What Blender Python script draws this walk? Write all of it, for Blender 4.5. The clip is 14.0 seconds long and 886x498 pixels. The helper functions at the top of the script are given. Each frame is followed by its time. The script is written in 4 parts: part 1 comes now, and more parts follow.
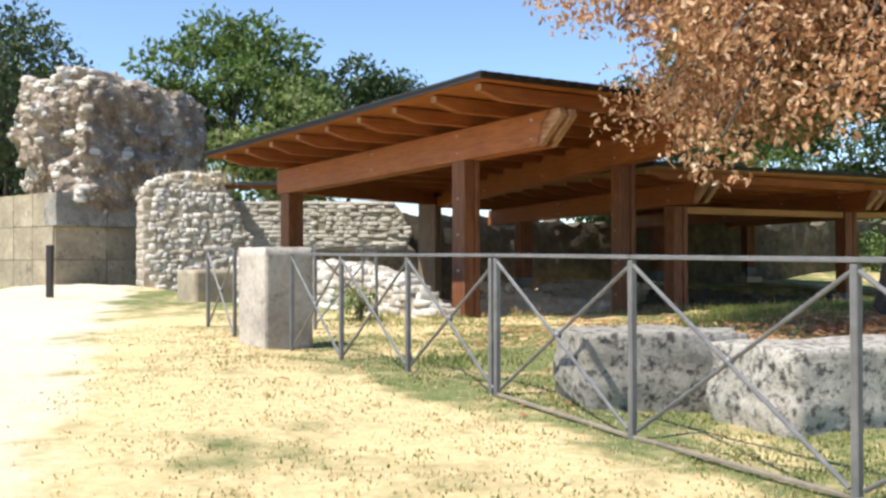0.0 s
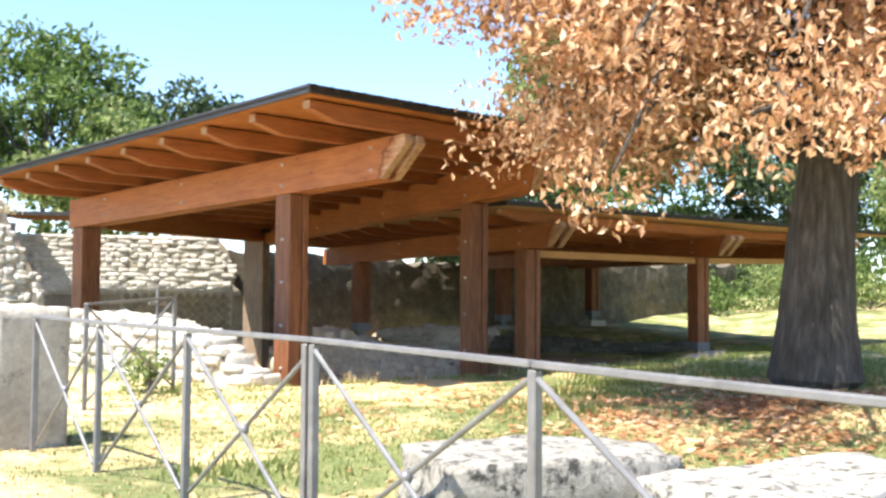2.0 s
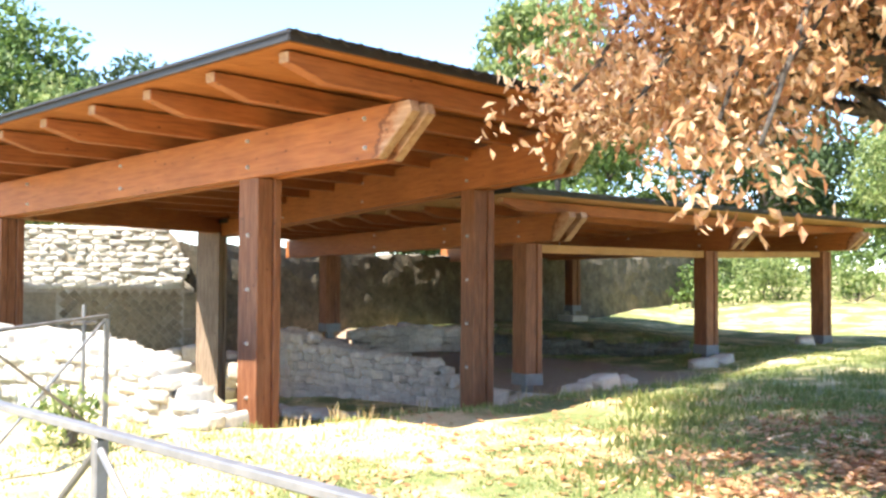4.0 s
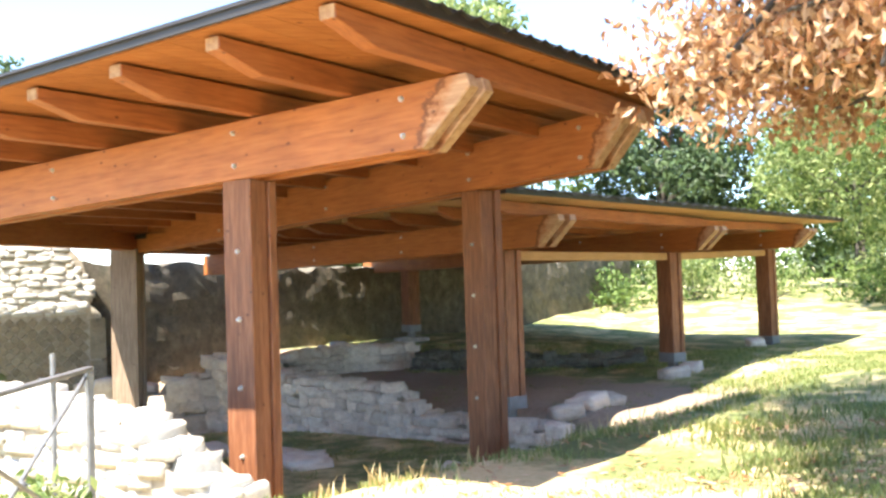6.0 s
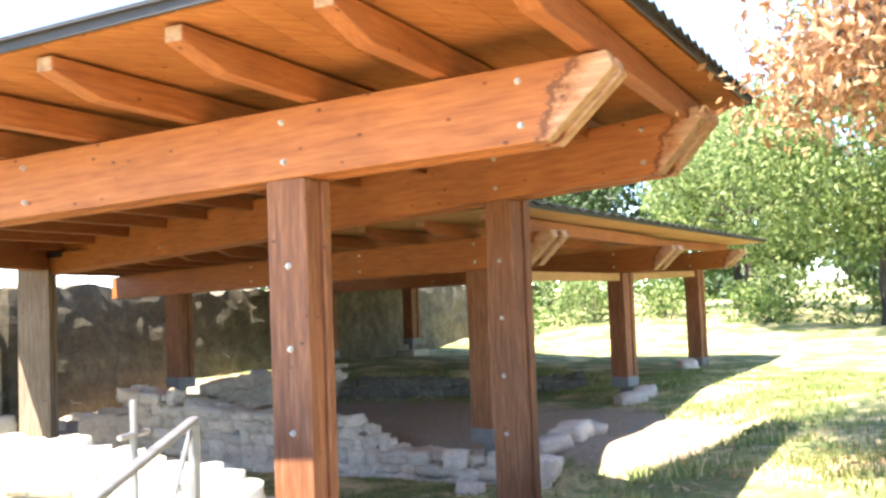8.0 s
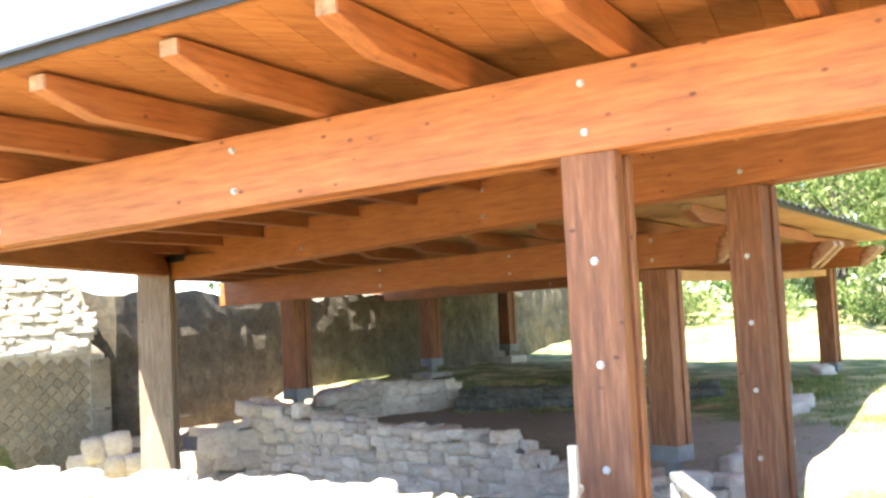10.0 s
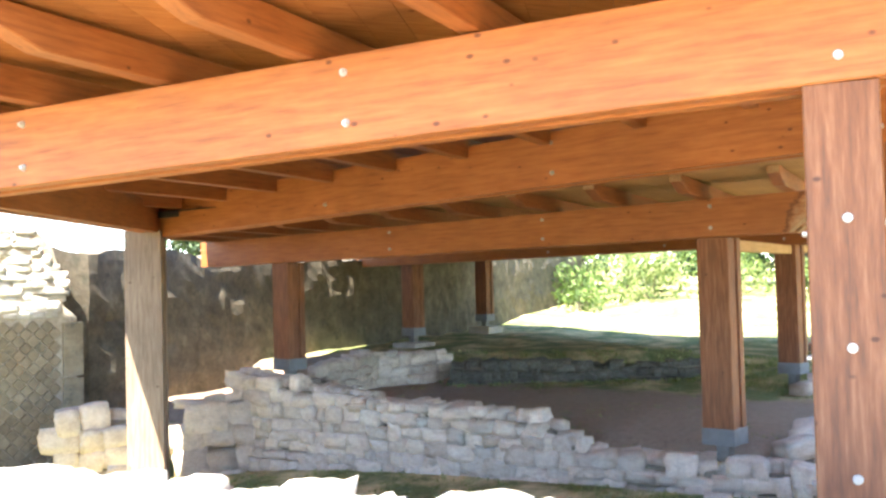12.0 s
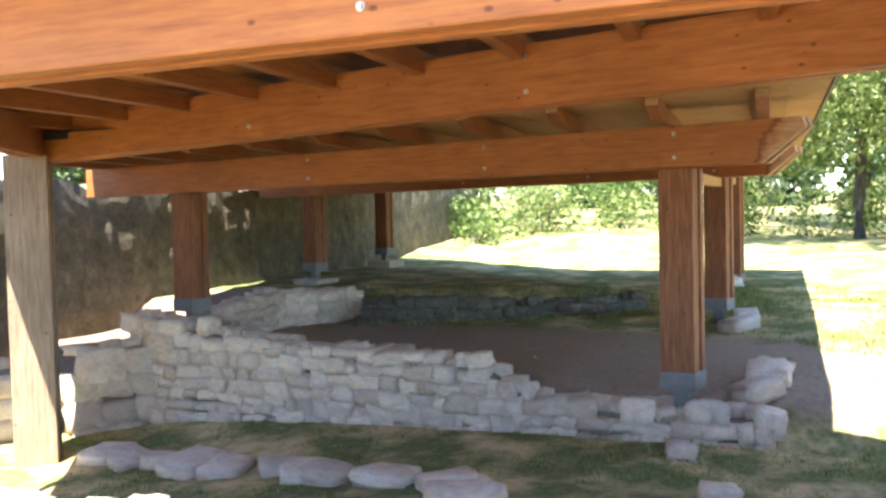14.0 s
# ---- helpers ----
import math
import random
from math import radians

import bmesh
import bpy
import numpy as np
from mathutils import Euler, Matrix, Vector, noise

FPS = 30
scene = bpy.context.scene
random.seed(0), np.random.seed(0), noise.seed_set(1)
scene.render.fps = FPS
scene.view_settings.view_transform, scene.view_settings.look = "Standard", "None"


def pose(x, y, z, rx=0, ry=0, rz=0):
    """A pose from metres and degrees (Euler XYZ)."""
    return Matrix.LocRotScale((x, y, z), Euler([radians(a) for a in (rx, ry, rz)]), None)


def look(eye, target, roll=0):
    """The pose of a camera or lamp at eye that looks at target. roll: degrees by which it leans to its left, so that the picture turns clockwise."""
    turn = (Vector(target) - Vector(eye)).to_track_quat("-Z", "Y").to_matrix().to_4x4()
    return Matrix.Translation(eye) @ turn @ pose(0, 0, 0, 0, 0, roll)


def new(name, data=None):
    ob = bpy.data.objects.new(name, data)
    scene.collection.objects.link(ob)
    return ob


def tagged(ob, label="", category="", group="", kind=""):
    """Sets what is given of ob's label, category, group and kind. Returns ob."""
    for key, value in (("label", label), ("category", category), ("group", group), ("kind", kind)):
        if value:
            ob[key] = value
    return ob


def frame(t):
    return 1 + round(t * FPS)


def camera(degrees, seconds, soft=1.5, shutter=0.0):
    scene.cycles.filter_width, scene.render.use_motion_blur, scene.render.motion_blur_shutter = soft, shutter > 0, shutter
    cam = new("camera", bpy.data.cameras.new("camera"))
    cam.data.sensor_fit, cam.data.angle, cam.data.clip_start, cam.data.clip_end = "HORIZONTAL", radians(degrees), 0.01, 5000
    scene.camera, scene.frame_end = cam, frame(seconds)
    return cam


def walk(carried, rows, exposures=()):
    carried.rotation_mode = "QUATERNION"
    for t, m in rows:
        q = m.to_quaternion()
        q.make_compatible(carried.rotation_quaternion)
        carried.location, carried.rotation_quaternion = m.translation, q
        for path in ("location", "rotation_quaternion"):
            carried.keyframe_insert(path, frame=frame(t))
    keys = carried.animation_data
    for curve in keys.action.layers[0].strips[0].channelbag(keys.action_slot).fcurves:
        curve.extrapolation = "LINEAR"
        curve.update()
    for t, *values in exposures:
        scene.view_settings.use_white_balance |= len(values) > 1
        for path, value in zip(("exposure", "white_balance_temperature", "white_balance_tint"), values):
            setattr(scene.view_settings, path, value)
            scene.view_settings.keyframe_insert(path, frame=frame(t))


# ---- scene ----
cam = camera(48.9, 14.0, soft=2.7)
PATH = [
    (0, (0.212, -1.043, 1.367), (0.187, 0.957, 1.392), -0.1),
    (0.5, (0.139, -0.347, 1.412), (0.113, 1.653, 1.431), 0.1),
    (1, (0.228, 0.271, 1.521), (0.335, 2.268, 1.548), -1.7),
    (1.5, (0.385, 0.79, 1.578), (0.645, 2.773, 1.592), 0.2),
    (2, (0.414, 1.39, 1.628), (0.717, 3.365, 1.724), 0.4),
    (2.5, (0.452, 2.04, 1.655), (0.856, 3.996, 1.767), -0.3),
    (3, (0.388, 2.76, 1.692), (0.782, 4.718, 1.801), 0.0),
    (3.5, (0.338, 3.42, 1.79), (0.761, 5.374, 1.868), 0.1),
    (4, (0.241, 4.105, 1.882), (0.637, 6.064, 1.951), 0.3),
    (6.5, (-1.088, 6.8, 2.005), (-0.377, 8.668, 2.082), -2.1),
    (7, (-1.412, 7.213, 1.988), (-0.627, 9.051, 2.049), -1.7),
    (7.5, (-1.616, 7.71, 1.984), (-0.727, 9.5, 2.031), -1.1),
    (8, (-1.879, 8.247, 2.047), (-0.973, 10.026, 2.168), -2.2),
    (8.5, (-2.153, 8.746, 2.075), (-1.194, 10.493, 2.24), -2.2),
    (9, (-2.396, 9.247, 2.109), (-1.577, 11.065, 2.253), -2.6),
    (11.5, (-3.249, 11.506, 2.137), (-2.374, 13.302, 2.238), -2.9),
    (12, (-3.411, 11.874, 2.149), (-2.465, 13.635, 2.214), -1.5),
    (12.5, (-3.595, 12.164, 2.135), (-2.589, 13.892, 2.15), -1.7),
    (13, (-3.556, 12.618, 2.142), (-2.522, 14.33, 2.15), -1.8),
    (13.5, (-3.545, 13.003, 2.159), (-2.425, 14.66, 2.188), -1.2),
    (14, (-3.458, 13.334, 2.181), (-2.295, 14.959, 2.1), -1.3),
]
walk(cam, [(t, look(eye, target, roll)) for t, eye, target, roll in PATH],
     [(0, 0.66), (0.5, 0.60), (1.0, 0.86), (1.5, 1.2), (2.0, 1.55), (3.0, 1.88), (4.0, 2.05), (6.5, 2.35), (7.5, 2.5), (9.0, 2.75), (11.5, 3.05), (12.5, 3.18), (13.0, 3.38), (13.5, 3.25), (14.0, 2.6)])

# ---- world, sun and exposure ----
SUN_AZ = math.atan2(-0.57, -0.82)      # horizontal direction towards the sun
SUN_EL = radians(60)
world = bpy.data.worlds.new("world")
scene.world = world
world.use_nodes = True
wn = world.node_tree
sky = wn.nodes.new("ShaderNodeTexSky")
sky.sky_type = "NISHITA"
sky.sun_disc = False
sky.sun_elevation = SUN_EL
sky.sun_rotation = math.pi / 2 - SUN_AZ
sky.altitude = 1200
sky.air_density = 1.0
sky.dust_density = 0.05
sky.ozone_density = 3.5
bgn = wn.nodes["Background"]
bgn.inputs["Strength"].default_value = 0.14
wn.links.new(sky.outputs["Color"], bgn.inputs["Color"])

sun_dir = Vector((math.cos(SUN_AZ) * math.cos(SUN_EL), math.sin(SUN_AZ) * math.cos(SUN_EL), math.sin(SUN_EL)))
sun_data = bpy.data.lights.new("sun", "SUN")
sun_data.energy = 5.0
sun_data.angle = radians(0.5)
sun_data.color = (1.0, 0.93, 0.82)
sun = new("sun", sun_data)
sun.matrix_world = look(sun_dir * 100, (0, 0, 0))

# ---- materials ----
def mat_base(name):
    m = bpy.data.materials.new(name)
    m.use_nodes = True
    nt = m.node_tree
    return m, nt, nt.nodes["Principled BSDF"]


def nd(nt, kind, **kw):
    n = nt.nodes.new("ShaderNode" + kind)
    for k, v in kw.items():
        n.inputs[k.replace("_", " ")].default_value = v
    return n


def ramp(nt, fac, stops):
    r = nt.nodes.new("ShaderNodeValToRGB")
    els = r.color_ramp.elements
    while len(els) < len(stops):
        els.new(0.5)
    for e, (p, c) in zip(els, stops):
        e.position = p
        e.color = (*c, 1)
    nt.links.new(fac, r.inputs["Fac"])
    return r.outputs["Color"]


def mixc(nt, fac, a, b, mode="MIX"):
    m = nt.nodes.new("ShaderNodeMix")
    m.data_type = "RGBA"
    m.blend_type = mode
    if isinstance(fac, float):
        m.inputs[0].default_value = fac
    else:
        nt.links.new(fac, m.inputs[0])
    for s, i in ((a, 6), (b, 7)):
        if isinstance(s, tuple):
            m.inputs[i].default_value = (*s, 1)
        else:
            nt.links.new(s, m.inputs[i])
    return m.outputs[2]


def coords(nt, scale=(1, 1, 1), space="Object", shift=False):
    tc = nt.nodes.new("ShaderNodeTexCoord")
    mp = nt.nodes.new("ShaderNodeMapping")
    mp.inputs["Scale"].default_value = scale
    nt.links.new(tc.outputs[space], mp.inputs["Vector"])
    if shift:
        oi = nt.nodes.new("ShaderNodeObjectInfo")
        mul = nt.nodes.new("ShaderNodeMath")
        mul.operation = "MULTIPLY"
        mul.inputs[1].default_value = 37.0
        nt.links.new(oi.outputs["Random"], mul.inputs[0])
        nt.links.new(mul.outputs[0], mp.inputs["Location"])
    return mp.outputs["Vector"]


def noise_tex(nt, vec, scale, detail=5, rough=0.6):
    n = nd(nt, "TexNoise", Scale=scale, Detail=detail, Roughness=rough)
    nt.links.new(vec, n.inputs["Vector"])
    return n.outputs["Fac"]


def bump(nt, bsdf, height, strength, dist):
    b = nd(nt, "Bump", Strength=strength, Distance=dist)
    nt.links.new(height, b.inputs["Height"])
    nt.links.new(b.outputs["Normal"], bsdf.inputs["Normal"])


def vary(nt, col, amount, island=False):
    """Lightness varied from piece to piece."""
    if island:
        src = nt.nodes.new("ShaderNodeNewGeometry").outputs["Random Per Island"]
    else:
        src = nt.nodes.new("ShaderNodeObjectInfo").outputs["Random"]
    c = ramp(nt, src, [(0, (1 - amount,) * 3), (1, (1.0, 1.0, 1.0))])
    return mixc(nt, 1.0, col, c, "MULTIPLY")


def make_wood(name, dark, mid, light, rough=0.55, grain=(1.2, 14, 14), worn_end=False):
    m, nt, b = mat_base(name)
    v = coords(nt, grain, "Object", True)
    n1 = noise_tex(nt, v, 2.2, 6, 0.65)
    c = ramp(nt, n1, [(0.25, dark), (0.5, mid), (0.78, light)])
    v2 = coords(nt, (1, 1, 1), "Object", True)
    n2 = noise_tex(nt, v2, 1.3, 4, 0.6)
    c = mixc(nt, 0.55, c, ramp(nt, n2, [(0.3, (0.62, 0.58, 0.55)), (0.7, (1.05, 1.05, 1.05))]), "MULTIPLY")
    vo = nd(nt, "TexVoronoi", Scale=5.0)
    nt.links.new(coords(nt, (0.75, 1.2, 1.2), "Object", True), vo.inputs["Vector"])
    knots = ramp(nt, vo.outputs["Distance"], [(0.05, (0.16, 0.07, 0.05)), (0.10, (1, 1, 1))])
    c = mixc(nt, 0.75, c, knots, "MULTIPLY")
    c = vary(nt, c, 0.18)
    if worn_end:
        # bleached wood near the sawn end, with a dark water mark behind it
        sx = nt.nodes.new("ShaderNodeSeparateXYZ")
        nt.links.new(coords(nt), sx.inputs[0])
        n5 = noise_tex(nt, coords(nt, (1.5, 3, 3)), 2.5, 6, 0.7)
        ma = nt.nodes.new("ShaderNodeMath")
        ma.operation = "MULTIPLY_ADD"
        ma.inputs[1].default_value = 0.5
        nt.links.new(n5, ma.inputs[0])
        nt.links.new(sx.outputs["X"], ma.inputs[2])
        zz = nt.nodes.new("ShaderNodeMath")
        zz.operation = "MULTIPLY_ADD"
        zz.inputs[1].default_value = 0.55
        nt.links.new(sx.outputs["Z"], zz.inputs[0])
        nt.links.new(ma.outputs[0], zz.inputs[2])
        c = mixc(nt, ramp(nt, zz.outputs[0], [(0.70, (0, 0, 0)), (0.76, (0.75, 0.75, 0.75)), (0.80, (0, 0, 0))]), c, (0.06, 0.025, 0.015))
        pale = ramp(nt, n1, [(0.3, (0.34, 0.20, 0.12)), (0.7, (0.60, 0.43, 0.30))])
        c = mixc(nt, ramp(nt, zz.outputs[0], [(0.62, (0.8, 0.8, 0.8)), (0.74, (0, 0, 0))]), c, pale)
    nt.links.new(c, b.inputs["Base Color"])
    b.inputs["Roughness"].default_value = rough
    bump(nt, b, n1, 0.25, 0.004)
    return m


def make_stone(name, stops, lichen=None, lich_pos=(0.55, 0.62), rough=0.9, scale=3.0, bdist=0.02, piece=0.3, shift=True, space="Object"):
    m, nt, b = mat_base(name)
    v = coords(nt, (1, 1, 1), space, shift)
    n1 = noise_tex(nt, v, scale, 8, 0.68)
    n2 = noise_tex(nt, v, scale * 6.5, 6, 0.7)
    c = ramp(nt, n1, stops)
    c = mixc(nt, 0.6, c, ramp(nt, n2, [(0.3, (0.55, 0.55, 0.55)), (0.65, (1.1, 1.1, 1.1))]), "MULTIPLY")
    if lichen:
        n3 = noise_tex(nt, v, scale * 1.9, 7, 0.75)
        mask = ramp(nt, n3, [(lich_pos[0], (0, 0, 0)), (lich_pos[1], (1, 1, 1))])
        c = mixc(nt, mask, c, lichen)
    if piece:
        c = vary(nt, c, piece)
    nt.links.new(c, b.inputs["Base Color"])
    b.inputs["Roughness"].default_value = rough
    bump(nt, b, n2, 0.6, bdist)
    return m


def make_plain(name, col, rough, metal=0.0, var=0.25, scale=8.0):
    m, nt, b = mat_base(name)
    v = coords(nt, (1, 1, 1), "Object", True)
    n = noise_tex(nt, v, scale, 5, 0.65)
    lo = tuple(x * (1 - var) for x in col)
    nt.links.new(ramp(nt, n, [(0.3, lo), (0.7, col)]), b.inputs["Base Color"])
    b.inputs["Roughness"].default_value = rough
    b.inputs["Metallic"].default_value = metal
    bump(nt, b, n, 0.15, 0.002)
    return m


def make_leaf(name, stops, trans=0.35, rough=0.55):
    m, nt, b = mat_base(name)
    g = nt.nodes.new("ShaderNodeNewGeometry")
    c = ramp(nt, g.outputs["Random Per Island"], stops)
    nt.links.new(c, b.inputs["Base Color"])
    b.inputs["Roughness"].default_value = rough
    tr = nt.nodes.new("ShaderNodeBsdfTranslucent")
    nt.links.new(c, tr.inputs["Color"])
    mx = nt.nodes.new("ShaderNodeMixShader")
    mx.inputs[0].default_value = trans
    nt.links.new(b.outputs[0], mx.inputs[1])
    nt.links.new(tr.outputs[0], mx.inputs[2])
    nt.links.new(mx.outputs[0], nt.nodes["Material Output"].inputs["Surface"])
    return m


def make_ground():
    m, nt, b = mat_base("ground_soil_and_dry_grass")
    v = coords(nt, (1, 1, 1), "Object")
    fine = noise_tex(nt, v, 11.0, 9, 0.8)
    mid = noise_tex(nt, v, 1.1, 6, 0.65)
    big = noise_tex(nt, v, 0.28, 4, 0.6)
    grass = ramp(nt, fine, [(0.25, (0.05, 0.075, 0.02)), (0.5, (0.145, 0.175, 0.055)), (0.75, (0.33, 0.30, 0.14))])
    dry = ramp(nt, fine, [(0.25, (0.40, 0.29, 0.13)), (0.5, (0.63, 0.49, 0.26)), (0.78, (0.74, 0.61, 0.38))])
    soil = ramp(nt, fine, [(0.25, (0.50, 0.42, 0.30)), (0.7, (0.74, 0.66, 0.51))])
    dirt = ramp(nt, fine, [(0.25, (0.19, 0.135, 0.09)), (0.7, (0.40, 0.305, 0.225))])
    c = mixc(nt, ramp(nt, mid, [(0.46, (0, 0, 0)), (0.64, (1, 1, 1))]), grass, dry)
    att = nt.nodes.new("ShaderNodeVertexColor")
    att.layer_name = "cover"
    sep = nt.nodes.new("ShaderNodeSeparateColor")
    nt.links.new(att.outputs["Color"], sep.inputs["Color"])

    def soft(ch):
        add = nt.nodes.new("ShaderNodeMath")
        add.operation = "ADD"
        nt.links.new(sep.outputs[ch], add.inputs[0])
        nt.links.new(mid, add.inputs[1])
        return ramp(nt, add.outputs[0], [(0.8, (0, 0, 0)), (1.05, (1, 1, 1))])
    c = mixc(nt, soft("Green"), c, dry)
    c = mixc(nt, soft("Red"), c, soil)
    c = mixc(nt, soft("Blue"), c, dirt)
    c = mixc(nt, 0.4, c, ramp(nt, big, [(0.3, (0.75, 0.75, 0.72)), (0.7, (1.05, 1.05, 1.05))]), "MULTIPLY")
    nt.links.new(c, b.inputs["Base Color"])
    b.inputs["Roughness"].default_value = 0.95
    bump(nt, b, fine, 0.7, 0.03)
    return m


M_BEAM = make_wood("orange_stained_glulam", (0.26, 0.078, 0.021), (0.41, 0.138, 0.036), (0.51, 0.195, 0.057), worn_end=True)
M_POST = make_wood("brown_stained_post_wood", (0.10, 0.038, 0.02), (0.25, 0.092, 0.036), (0.40, 0.19, 0.095), 0.6, (14, 14, 1.2))
M_POSTL = make_wood("pale_weathered_post_wood", (0.19, 0.13, 0.09), (0.33, 0.24, 0.17), (0.45, 0.35, 0.26), 0.65, (14, 14, 1.2))
M_JOIST = make_wood("orange_joist_wood", (0.20, 0.06, 0.018), (0.34, 0.11, 0.031), (0.44, 0.16, 0.05))
M_BOARD = make_wood("roof_board_wood", (0.24, 0.08, 0.024), (0.37, 0.138, 0.043), (0.47, 0.195, 0.07), 0.95)
M_BOARDY = make_wood("yellow_roof_board_wood", (0.38, 0.19, 0.06), (0.52, 0.29, 0.11), (0.62, 0.38, 0.17), 0.8)
M_BOARD.node_tree.nodes["Principled BSDF"].inputs["Specular IOR Level"].default_value = 0.12
M_ENDGRAIN = make_wood("worn_beam_end_wood", (0.22, 0.11, 0.055), (0.40, 0.24, 0.13), (0.56, 0.40, 0.25), 0.8, (6, 6, 6))
M_SHEET = make_plain("dark_roof_sheet", (0.045, 0.04, 0.038), 0.5, 0.3)
M_STEEL = make_plain("galvanised_steel", (0.22, 0.23, 0.25), 0.55, 0.4)
M_FENCE = make_plain("weathered_grey_steel", (0.22, 0.22, 0.225), 0.45, 0.35, 0.4)
M_BOLT = make_plain("zinc_bolt", (0.58, 0.57, 0.55), 0.4, 0.6)
M_PALE = make_stone("pale_limestone", [(0.3, (0.40, 0.35, 0.28)), (0.55, (0.58, 0.52, 0.43)), (0.75, (0.68, 0.62, 0.53))], bdist=0.015)
M_PINK = make_stone("pinkish_limestone_rubble", [(0.3, (0.62, 0.50, 0.40)), (0.55, (0.83, 0.71, 0.58)), (0.75, (0.89, 0.80, 0.69))], bdist=0.015)
# limestone with sunlight put into its colour, whiter than M_PALE
M_SUNLIT = make_stone("sunlit_white_limestone", [(0.3, (0.56, 0.53, 0.47)), (0.55, (0.74, 0.71, 0.65)), (0.75, (0.83, 0.81, 0.76))], bdist=0.015)
M_MORTAR = make_stone("earthy_mortar", [(0.3, (0.16, 0.13, 0.1)), (0.6, (0.28, 0.24, 0.18)), (0.8, (0.36, 0.31, 0.25))], piece=0)
M_PALEMORTAR = make_stone("pale_lime_mortar", [(0.3, (0.34, 0.29, 0.22)), (0.55, (0.50, 0.44, 0.36)), (0.75, (0.62, 0.56, 0.47))], (0.20, 0.18, 0.14), (0.60, 0.70), piece=0, scale=2.6, bdist=0.04)
M_PILLAR = make_stone("pale_grey_pillar_stone", [(0.3, (0.33, 0.30, 0.26)), (0.55, (0.52, 0.48, 0.42)), (0.75, (0.64, 0.60, 0.53))], (0.17, 0.16, 0.14), (0.58, 0.70), scale=2.4)
M_MOSSY = make_stone("dark_mossy_rubble", [(0.3, (0.09, 0.08, 0.065)), (0.55, (0.21, 0.19, 0.15)), (0.75, (0.34, 0.31, 0.26))], (0.07, 0.085, 0.035), (0.50, 0.62), bdist=0.02)
M_LICHEN = make_stone("limestone_with_dark_lichen", [(0.3, (0.36, 0.34, 0.30)), (0.6, (0.55, 0.52, 0.46)), (0.8, (0.66, 0.63, 0.57))], (0.055, 0.053, 0.05), (0.49, 0.61), scale=7.0, bdist=0.04)
M_ASHLAR = make_stone("grey_tan_ashlar", [(0.3, (0.30, 0.25, 0.18)), (0.55, (0.45, 0.38, 0.27)), (0.75, (0.56, 0.5, 0.38))], (0.12, 0.115, 0.1), (0.56, 0.68), scale=1.1, bdist=0.01)
M_GREYSTONE = make_stone("grey_weathered_ashlar", [(0.3, (0.20, 0.19, 0.17)), (0.55, (0.36, 0.34, 0.31)), (0.75, (0.50, 0.48, 0.44))], (0.10, 0.10, 0.095), (0.52, 0.66), scale=1.4, bdist=0.015)
M_CORE = make_stone("rubble_core_with_mortar", [(0.3, (0.10, 0.075, 0.055)), (0.48, (0.30, 0.235, 0.175)), (0.7, (0.55, 0.48, 0.40))], (0.74, 0.73, 0.70), (0.57, 0.63), scale=1.3, bdist=0.08)
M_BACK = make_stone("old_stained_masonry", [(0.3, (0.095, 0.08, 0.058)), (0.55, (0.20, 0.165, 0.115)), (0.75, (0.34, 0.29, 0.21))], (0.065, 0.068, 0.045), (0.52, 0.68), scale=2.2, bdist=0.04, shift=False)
M_RETIC = make_stone("reticulate_masonry", [(0.3, (0.22, 0.18, 0.12)), (0.55, (0.36, 0.30, 0.21)), (0.75, (0.46, 0.40, 0.30))], (0.1, 0.1, 0.08), (0.58, 0.7), scale=1.6)
M_TILE = make_stone("weathered_pale_tile", [(0.3, (0.34, 0.31, 0.26)), (0.55, (0.52, 0.48, 0.42)), (0.75, (0.64, 0.6, 0.53))], (0.16, 0.15, 0.12), (0.6, 0.7), scale=2.5)


def make_bark():
    m, nt, b = mat_base("grey_furrowed_bark")
    n1 = noise_tex(nt, coords(nt, (9, 9, 1.3)), 1.6, 7, 0.7)
    n2 = noise_tex(nt, coords(nt, (1, 1, 1)), 1.5, 5, 0.6)
    c = ramp(nt, n1, [(0.3, (0.035, 0.03, 0.025)), (0.5, (0.09, 0.075, 0.062)), (0.75, (0.20, 0.175, 0.145))])
    c = mixc(nt, 0.6, c, ramp(nt, n2, [(0.35, (0.6, 0.6, 0.58)), (0.65, (1.1, 1.1, 1.1))]), "MULTIPLY")
    nt.links.new(c, b.inputs["Base Color"])
    b.inputs["Roughness"].default_value = 0.95
    bump(nt, b, n1, 0.9, 0.05)
    return m


M_BARK = make_bark()
M_GROUND = make_ground()
M_DRYLEAF = make_leaf("dry_orange_brown_leaf", [(0.0, (0.28, 0.12, 0.05)), (0.4, (0.50, 0.27, 0.13)), (0.75, (0.66, 0.42, 0.24)), (1.0, (0.80, 0.61, 0.42))], 0.4)
M_LEAF = make_leaf("green_leaf", [(0.0, (0.045, 0.085, 0.02)), (0.5, (0.11, 0.18, 0.04)), (1.0, (0.21, 0.29, 0.075))], 0.4)
M_LEAFD = make_leaf("dark_green_leaf", [(0.0, (0.025, 0.045, 0.016)), (0.6, (0.05, 0.085, 0.028)), (1.0, (0.09, 0.14, 0.045))], 0.2)
M_LEAFL = make_leaf("light_green_leaf", [(0.0, (0.06, 0.11, 0.025)), (0.5, (0.21, 0.28, 0.085)), (1.0, (0.42, 0.46, 0.20))], 0.5)
M_GRASS = make_leaf("green_grass_blade", [(0.0, (0.13, 0.18, 0.045)), (0.6, (0.25, 0.30, 0.09)), (1.0, (0.44, 0.42, 0.19))], 0.45)
